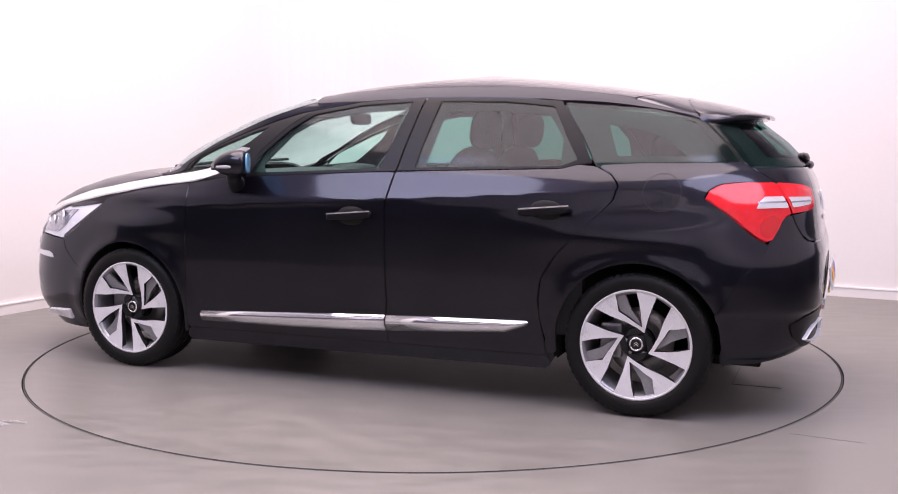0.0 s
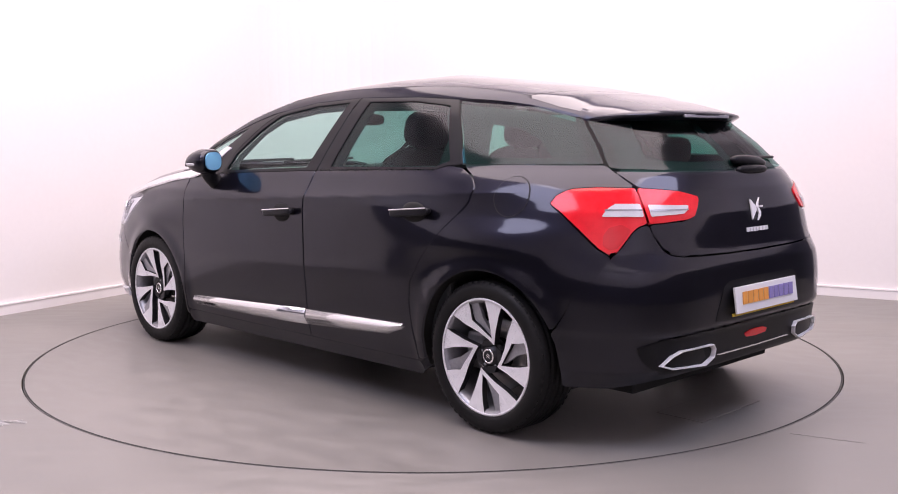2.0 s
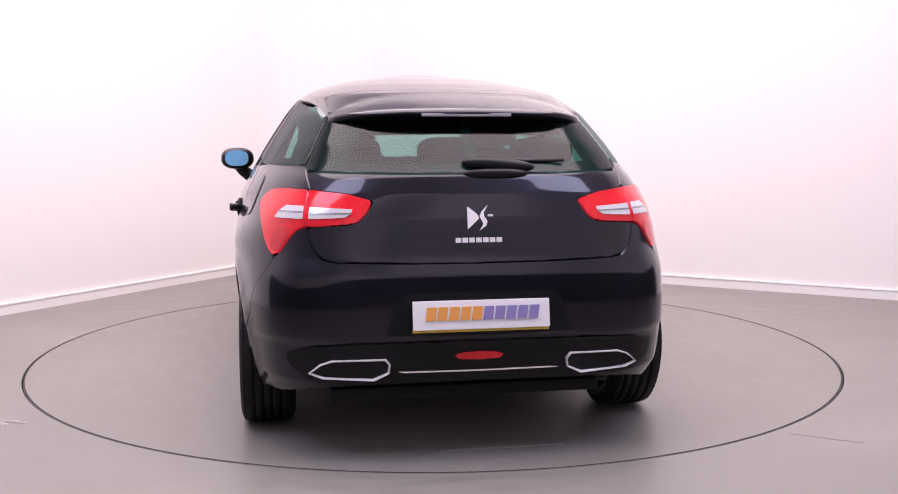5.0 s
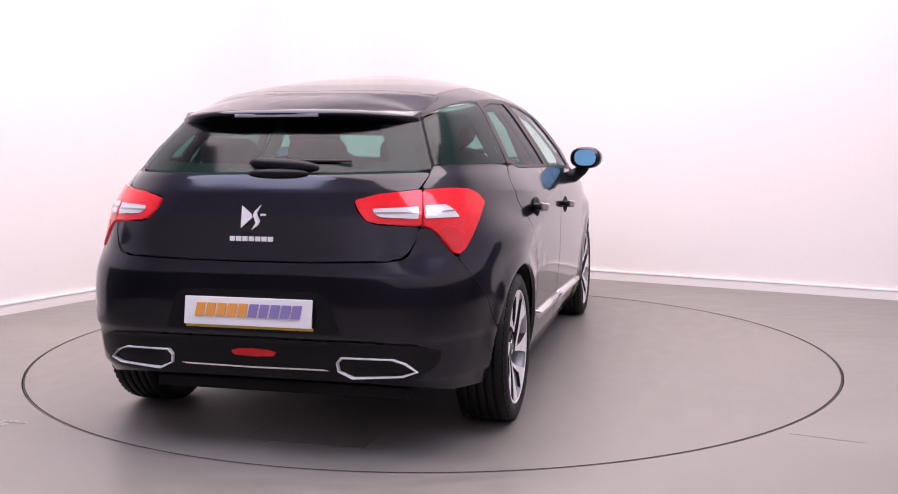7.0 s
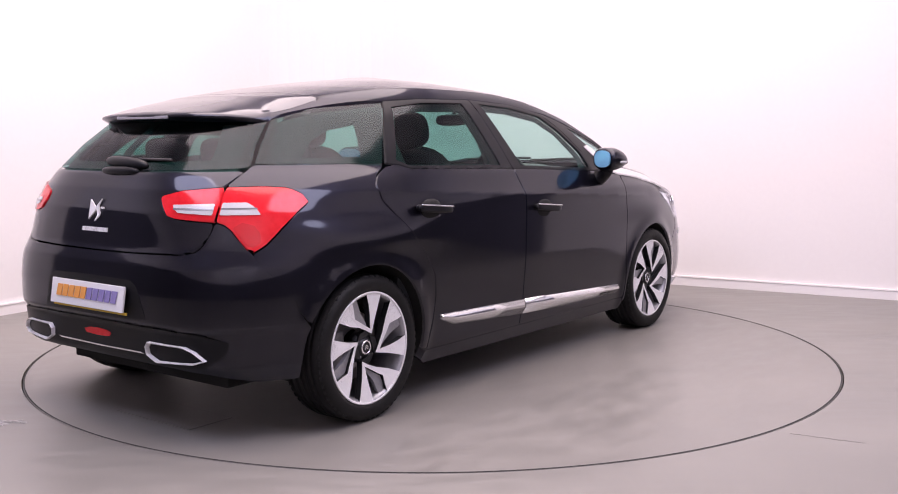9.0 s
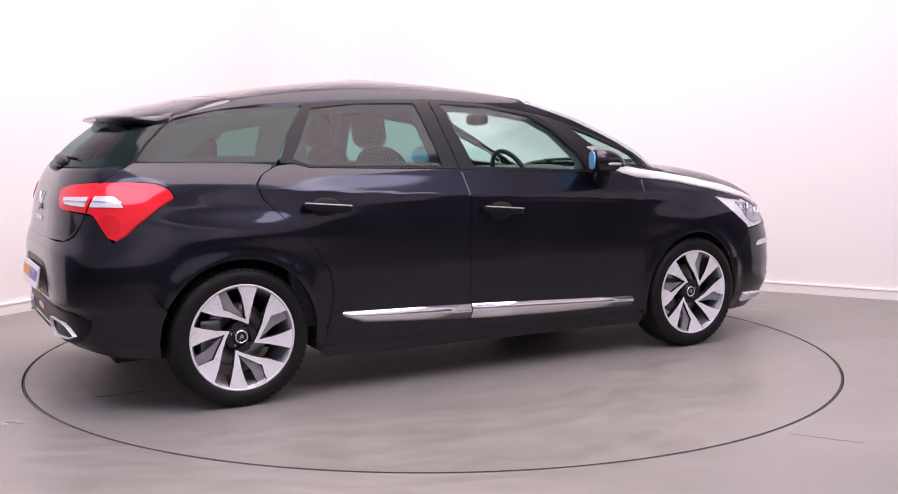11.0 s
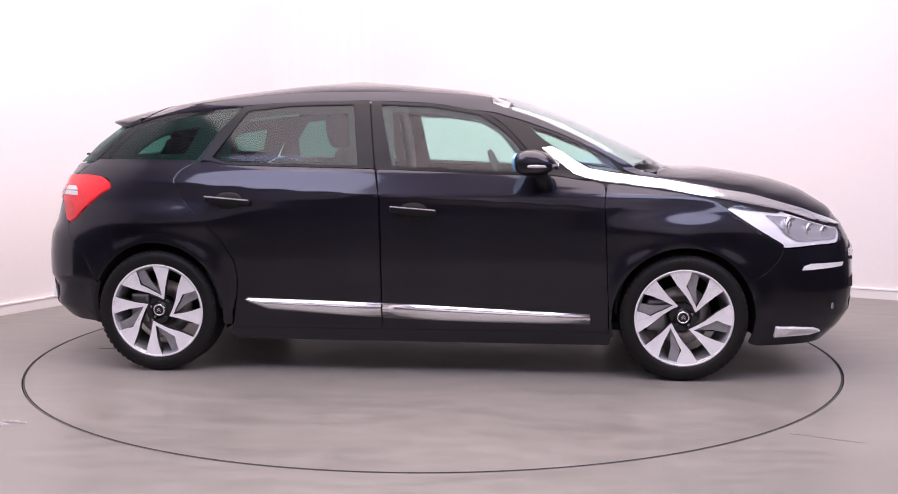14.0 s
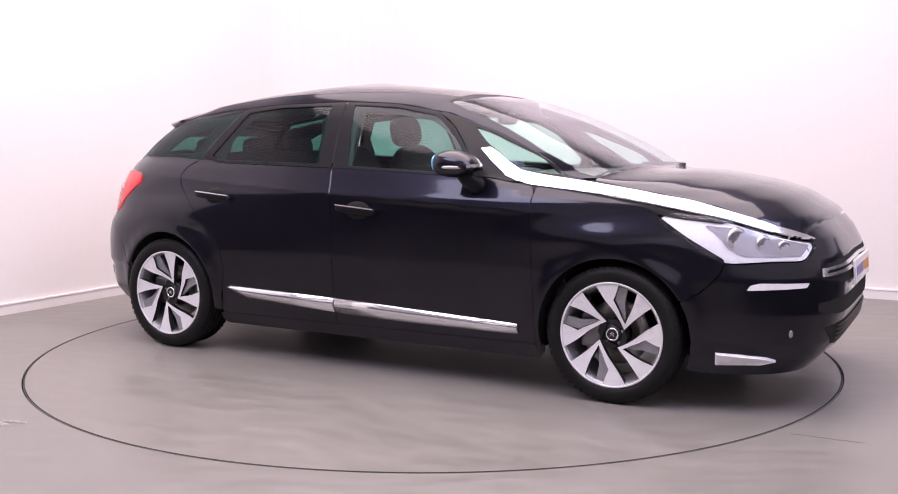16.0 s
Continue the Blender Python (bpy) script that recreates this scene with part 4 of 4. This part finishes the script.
badge = [[(-0.048, 0.042), (-0.01, 0.012), (-0.004, -0.004), (-0.048, -0.044)], [(0.03, 0.046), (0.006, 0.022), (-0.002, 0.006), (0.004, -0.006), (0.012, -0.024), (-0.004, -0.05), (0.022, -0.032), (0.028, -0.014), (0.016, 0.004), (0.014, 0.018)], [(0.03, 0.012), (0.05, 0.012), (0.05, 0.004), (0.03, 0.004)]]
for o in badge:
    part("emblem", rear_relief(o, -0.005, 0.928), ALLOY, hatch, "chrome emblem shape")
for k in range(7):
    part("badge_bar", rear_relief([(-0.0105, -0.009), (0.0105, -0.009), (0.0105, 0.009), (-0.0105, 0.009)], 0.079 - 0.026 * k, 0.845, 0.004), ALLOY, hatch)

# spoiler: a curved lip over the rear screen
bm = bmesh.new()
rows = []
for i in range(41):
    y = -0.53 + 1.06 * i / 40
    q = abs(y) / 0.53
    xr = -0.10 - 0.10 * q ** 3
    xt = -0.478 + 0.03 * q ** 2 + 0.20 * q ** 4.5
    zt = 1.330 - 0.012 * q ** 2 - 0.012 * q ** 10
    ring = []
    for k in range(9):
        t = k / 8
        x = xr + (xt - xr) * t
        zs = float(top_z(np.float64(x), np.float64(min(abs(y), 0.5)))) if t < 0.45 else None
        straight = float(top_z(np.float64(xr), np.float64(min(abs(y), 0.5)))) * (1 - t) + zt * t
        z = straight + 0.006 * math.sin(math.pi * t) * (1 - 0.5 * q ** 6)
        if zs is not None:
            z = max(z, zs + 0.003)
        ring.append(bm.verts.new((x, y, z)))
    ring.append(bm.verts.new((xt - 0.002, y, zt - 0.010)))
    for t, drop in ((0.82, 0.036), (0.62, 0.066), (0.45, 0.09)):
        ring.append(bm.verts.new((xr + (xt - xr) * t, y, zt - drop * (1 - 0.3 * q ** 8))))
    rows.append(ring)
for a, b in zip(rows, rows[1:]):
    for k in range(len(a) - 1):
        bm.faces.new((a[k], a[k + 1], b[k + 1], b[k]))
for r in (rows[0], rows[-1]):
    bm.faces.new(r)
spoiler = part("spoiler", smooth(bm), PAINT, car)
part("high_brake_lamp", box((0.012, 0.36, 0.014), (-0.473, 0, 1.316), (0, 0, 0), 0.003), LAMP_INNER, spoiler, "pale slim high-level brake lamp")

# rear wiper
wiper = part("rear_wiper", joined(blob((-0.625, -0.095, 1.122), (0.06, 0.29, 0.055), 2.2, turn=(4, 0, 0)), blob((-0.65, -0.08, 1.09), (0.05, 0.25, 0.04), 2.4)), TRIM, car)
part("wiper_blade", tube([(-0.63, 0.02, 1.135), (-0.615, -0.15, 1.14), (-0.60, -0.36, 1.138)], 0.006), PLASTIC, wiper)
for y0, y1 in ((0.55, -0.05), (-0.02, -0.55)):
    part("windscreen_wiper", tube([(2.66, y0, 1.072), (2.655 - 0.02, (y0 + y1) / 2, 1.085), (2.60, y1, 1.09)], 0.009), PLASTIC, car)

# fuel flap on the left flank only
cx, cz, r = -0.092, 0.988, 0.078
skin("fuel_flap_gap", "side", [(cx + (r + 0.004) * math.cos(a), cz + (r + 0.004) * math.sin(a)) for a in [2 * math.pi * k / 40 for k in range(40)]], GAP, car, 1, 0.012, 0.004, 0.002, rounds=0)
skin("fuel_flap", "side", [(cx + r * math.cos(a), cz + r * math.sin(a)) for a in [2 * math.pi * k / 40 for k in range(40)]], PAINT, car, 1, 0.012, 0.004, 0.0035, rounds=0)

# ---- underside, wheel wells ----
part("underbody", joined(box((3.9, 1.1, 0.05), (1.45, 0, 0.215), bev=0.01), box((1.9, 1.68, 0.05), (1.37, 0, 0.216), bev=0.01), box((0.36, 1.1, 0.10), (-0.40, 0, 0.34), bev=0.02)), LINER, car)
for i, (hx, hz, r) in enumerate(ARCHES):
    for s in (-1, 1):
        bm = bmesh.new()
        cols = []
        for k in range(25):
            a = radians(-15 + 210 * k / 24)
            p = (hx + (r + 0.012) * math.cos(a), hz + (r + 0.012) * math.sin(a))
            yo = float(side_y(np.float64(p[0]), np.float64(max(p[1], 0.2)))) - 0.012
            cols.append([bm.verts.new((p[0], s * y, p[1])) for y in (yo, yo - 0.06, 0.5)])
        for a, b in zip(cols, cols[1:]):
            for k in range(2):
                bm.faces.new((a[k], b[k], b[k + 1], a[k + 1]))
        bm.faces.new([c[2] for c in cols])
        part("wheel_well", smooth(bm), LINER, car)


# ---- wheels ----
def build_wheel(hx, hz, s, phase):
    """s: the side of the car; the outer face looks along s y."""
    wheel = new("wheel")
    wheel.parent = car
    wheel.matrix_basis = pose(hx, s * 0.795, hz, 0, 0, 0 if s > 0 else 180)
    R, G = 0.322, 0.246
    prof = [(G - 0.004, -0.10), (G + 0.02, -0.112), (0.29, -0.113), (0.312, -0.100), (0.320, -0.085)]
    for y in (-0.055, -0.018, 0.018, 0.055):
        prof += [(R, y - 0.014), (R, y - 0.006), (R - 0.008, y - 0.005), (R - 0.008, y + 0.005), (R, y + 0.006), (R, y + 0.014)]
    prof += [(0.320, 0.085), (0.313, 0.099), (0.300, 0.109), (0.285, 0.1135), (0.262, 0.112), (0.252, 0.107), (G - 0.002, 0.100), (G - 0.004, 0.09)]
    tyre = part("tyre", lathe(prof, 96, closed=True), RUBBER, wheel, "black low-profile tyre")
    shoulders = bmesh.new()
    for k in range(60):
        for e in (-1, 1):
            a = 2 * math.pi * (k + 0.25 * (e + 1)) / 60
            bmesh.ops.create_cube(shoulders, size=1, matrix=Matrix.Rotation(-a, 4, "Y") @ pose(0.3085, e * 0.092, 0, 0, 0, -e * 22) @ Matrix.Diagonal((0.009, 0.022, 0.019, 1)))
    tagged(part("tread", shoulders, RUBBER, tyre), kind="stuff")
    rim = part("rim", lathe([(G, 0.104), (G + 0.003, 0.100), (G, 0.094), (G - 0.012, 0.088), (G - 0.022, 0.03), (G - 0.03, -0.08), (G - 0.038, -0.08), (G - 0.03, 0.03), (G - 0.02, 0.088), (G - 0.008, 0.104)], 96), ALLOY_GREY, wheel)
    part("rim_lip", lathe([(G - 0.009, 0.103), (G - 0.009, 0.1055), (G + 0.001, 0.1055), (G + 0.001, 0.103)], 96), ALLOY, rim, "bright machined rim lip")

    def P(r, a):
        a = radians(a + phase)
        return (r * (G - 0.006) * math.cos(a), r * (G - 0.006) * math.sin(a))

    # as one looks at the outer face x runs to the viewer's right
    def upright(bm, y):
        m = Matrix(((-1, 0, 0, 0), (0, 0, 1, y), (0, 1, 0, 0), (0, 0, 0, 1)))
        bmesh.ops.transform(bm, verts=bm.verts, matrix=m)
        for v in bm.verts:
            v.co.y -= 0.030 * max(0.0, 1 - math.hypot(v.co.x, v.co.z) / G) ** 1.5
        return bm
    for k in range(4):
        o = 90 * k
        low = [P(0.27, 61 + o), P(0.55, 71 + o), P(0.82, 72.5 + o), P(1.0, 72.5 + o), P(1.0, 84 + o), P(1.0, 95 + o), P(0.8, 91 + o), P(0.6, 86.5 + o), P(0.42, 81 + o), P(0.345, 76 + o)]
        high = [P(0.27, 61 + o), P(0.345, 76 + o), P(0.42, 100 + o), P(0.56, 115 + o), P(0.68, 123 + o), P(0.85, 119 + o), P(1.0, 117.5 + o), P(1.0, 131 + o), P(1.0, 144.5 + o), P(0.7, 138 + o), P(0.45, 119 + o), P(0.31, 92 + o)]
        for face in (low, high):
            spoke = part("spoke", upright(prism(face, -0.030, 0.0, 0), 0.1015), ALLOY_DARK, rim)
            part("spoke_face", upright(prism(face, 0.0, 0.0015, 0), 0.1015), ALLOY, spoke, "bright machined spoke face")
        blade = [P(0.345, 80 + o), P(0.42, 98 + o), P(0.56, 113 + o), P(0.68, 121 + o), P(1.0, 119 + o), P(1.0, 108 + o), P(0.66, 104 + o), P(0.45, 90 + o)]
        part("spoke_flank", upright(prism(blade, -0.028, -0.012, 0.002), 0.1015), ALLOY_GREY, rim)
        web = [P(0.28, 58 + o), P(0.31, 92 + o), P(0.3, 120 + o), P(0.24, 150 + o)]
        part("spoke_web", upright(prism(web, -0.032, -0.008, 0.002), 0.1015), ALLOY_DARK, rim)
    hub = lathe([(0.0005, 0.078), (0.026, 0.080), (0.033, 0.078), (0.036, 0.072), (0.066, 0.064), (0.072, 0.03), (0.0005, 0.03)], 40, closed=False)
    hubo = part("hub", hub, ALLOY_DARK, rim)
    part("centre_cap_ring", lathe([(0.024, 0.0795), (0.024, 0.0825), (0.031, 0.0815), (0.031, 0.078)], 40), CHROME, hubo, "chrome centre cap ring")
    emblem = joined(*[prism([(-0.010, y), (0.0, y + 0.009), (0.010, y), (0.010, y - 0.004), (0.0, y + 0.005), (-0.010, y - 0.004)], 0, 0.002, 0) for y in (-0.006, 0.003)])
    bmesh.ops.transform(emblem, verts=emblem.verts, matrix=Matrix(((-1, 0, 0, 0), (0, 0, 1, 0.0805), (0, 1, 0, 0), (0, 0, 0, 1))))
    part("cap_emblem", emblem, CHROME, hubo)
    for k in range(5):
        a = 2 * math.pi * k / 5 + 0.3
        nut = lathe([(0.0005, 0.07), (0.007, 0.07), (0.009, 0.067), (0.009, 0.055)], 10, closed=False)
        bmesh.ops.transform(nut, verts=nut.verts, matrix=pose(0.048 * math.cos(a), 0, 0.048 * math.sin(a)))
        part("wheel_nut", nut, ALLOY_GREY, hubo)
    part("brake_disc", lathe([(0.07, 0.0), (0.15, 0.0), (0.152, -0.01), (0.15, -0.022), (0.07, -0.022)], 64), DISC, wheel)
    part("brake_caliper", box((0.10, 0.07, 0.16), (0.125, -0.01, 0.0), bev=0.015), ALLOY_GREY, wheel)


build_wheel(0.0, 0.322, -1, 0)
build_wheel(2.73, 0.322, -1, -36)
build_wheel(0.0, 0.322, 1, -5)
build_wheel(2.73, 0.322, 1, 21)


# ---- cabin ----
for s in (-1, 1):
    # dark linings behind the panes, which leave smaller clear lights
    skin("window_lining", "side", [(-0.39, 1.115), (-0.32, 1.20), (-0.215, 1.30), (-0.009, 1.353), (0.41, 1.392), (0.30, 1.25), (0.205, 1.108)], DASH, car, s, 0.02, 0.012, -0.022, rounds=1,
         holes=[[(-0.19, 1.155), (-0.09, 1.235), (0.02, 1.28), (0.18, 1.305), (0.12, 1.155)]])
    skin("window_lining", "side", [(0.28, 1.108), (0.36, 1.088), (1.12, 1.074), (1.07, 1.42), (0.675, 1.412), (0.42, 1.39), (0.33, 1.22)], DASH, car, s, 0.02, 0.012, -0.024, rounds=1,
         holes=[[(0.37, 1.116), (1.03, 1.104), (0.985, 1.380), (0.675, 1.376), (0.465, 1.355), (0.375, 1.235)]])
    skin("window_lining", "side", [(1.18, 1.074), (1.9, 1.042), (1.985, 1.045), (1.945, 1.145), (1.818, 1.28), (1.70, 1.356), (1.435, 1.402), (1.13, 1.418)], DASH, car, s, 0.02, 0.012, -0.024, rounds=1,
         holes=[[(1.26, 1.093), (1.9, 1.066), (1.925, 1.105), (1.80, 1.263), (1.68, 1.333), (1.43, 1.375), (1.19, 1.386)]])
skin("rear_screen_lining", "rear", [T3(0, 1.33), T3(0.3, 1.325), (-0.25, 0.51, 1.31), (-0.42, 0.627, 1.12), (-0.447, 0.632, 1.104), T3(0.45, 1.098), T3(0, 1.094)], DASH, car, step=0.02, both=True, depth=0.012, lift=-0.02, rounds=1,
     holes=[[T3(0.02, 1.315), T3(0.3, 1.31), T3(0.40, 1.30), T3(0.47, 1.20), T3(0.49, 1.15), T3(0.3, 1.14), T3(0.02, 1.14)]])
def build_seat(x, y):
    seat = new("front_seat")
    seat.parent = car
    cushion = blob((x + 0.12, y, 0.52), (0.56, 0.52, 0.20), 3.2, turn=(0, -8, 0))
    part("seat_cushion", cushion, CABIN, seat)
    back = blob((x - 0.24, y, 0.86), (0.20, 0.52, 0.66), 3.0, turn=(0, -16, 0))
    part("seat_back", back, CABIN, seat)
    part("headrest", blob((x - 0.37, y, 1.265), (0.12, 0.29, 0.19), 3.0, turn=(0, -10, 0)), CABIN, seat)
    for d in (-0.07, 0.07):
        part("headrest_post", tube([(x - 0.335, y + d, 1.10), (x - 0.365, y + d, 1.22)], 0.007), CHROME, seat)


for y in (-0.37, 0.37):
    build_seat(1.25, y)
bench = new("rear_bench")
bench.parent = car
part("bench_cushion", blob((0.42, 0, 0.55), (0.5, 1.3, 0.2), 4), CABIN, bench)
part("bench_back", blob((0.08, 0, 0.85), (0.18, 1.32, 0.6), 4, turn=(0, -18, 0)), CABIN, bench)
for y in (-0.43, 0, 0.43):
    part("headrest", blob((-0.03, y, 1.16), (0.10, 0.27, 0.14), 3.2), CABIN, bench)
part("parcel_shelf", box((0.55, 1.1, 0.02), (-0.28, 0, 1.05), bev=0.006), DASH, car)
dash = part("dashboard", joined(blob((2.2, 0, 0.90), (0.62, 1.36, 0.30), 4.5), blob((2.02, -0.37, 1.0), (0.26, 0.4, 0.14), 3), blob((1.8, 0, 0.62), (0.9, 0.26, 0.3), 4)), DASH, car)
ring = []
for k in range(25):
    a = 2 * math.pi * k / 24
    ring.append(pose(1.80, -0.37, 0.98, 0, -24, 0) @ Vector((0, 0.185 * math.cos(a), 0.185 * math.sin(a))))
wheel_rim = tube(ring, 0.014, 10)
steer = part("steering_wheel", joined(wheel_rim, blob((1.82, -0.37, 0.97), (0.05, 0.15, 0.12), 3), box((0.03, 0.34, 0.035), (1.81, -0.37, 0.975), bev=0.008)), DASH, car)
part("rear_view_mirror", joined(blob((1.78, 0, 1.335), (0.035, 0.24, 0.07), 3.2), tube([(1.79, 0, 1.36), (1.84, 0, 1.42)], 0.012)), TRIM, car)
for s in (-1, 1):
    part("door_lining", box((2.1, 0.05, 0.66), (1.3, s * 0.82, 0.66), bev=0.02), DASH, car)
    part("pillar_lining", tube([(1.14, s * 0.78, 1.02), (1.12, s * 0.66, 1.30), (1.10, s * 0.58, 1.40)], 0.035), LINING, car)
part("bulkhead", box((0.05, 1.5, 0.7), (2.42, 0, 0.66), bev=0.01), DASH, car)

# the pale scuff on the floor beside the turntable and fine joints in the resin
rng = random.Random(4)
bm = bmesh.new()
for k in range(26):
    x, y = -1.88 + rng.uniform(-0.07, 0.075), -1.555 + rng.uniform(-0.03, 0.03)
    w, h, a = rng.uniform(0.02, 0.1), rng.uniform(0.002, 0.007), rng.uniform(-25, 30)
    bmesh.ops.create_cube(bm, size=1, matrix=pose(x, y, 0.0012, 0, 0, a) @ Matrix.Diagonal((w, h, 0.0012, 1)))
tagged(part("floor_scuff", bm, SCUFF, None), kind="structure")
bm = bmesh.new()
for k in range(9):
    x = 1.476 + 0.252 * (k + 0.5) / 9
    bmesh.ops.create_cube(bm, size=1, matrix=pose(x, -1.779 - 0.55 * (x - 1.476) + rng.uniform(-0.003, 0.003), 0.0008, 0, 0, -28 + rng.uniform(-9, 9)) @ Matrix.Diagonal((0.033, rng.uniform(0.0012, 0.003), 0.0008, 1)))
tagged(part("floor_crack", bm, JOINT, None), kind="structure")


def motions():
    rows = [(t, Matrix.Rotation(radians(a), 4, "Z")) for t, a in TURN]
    walk(table, rows)
    walk(car, [(t, m @ Matrix.Translation(-PIVOT)) for t, m in rows])


motions()
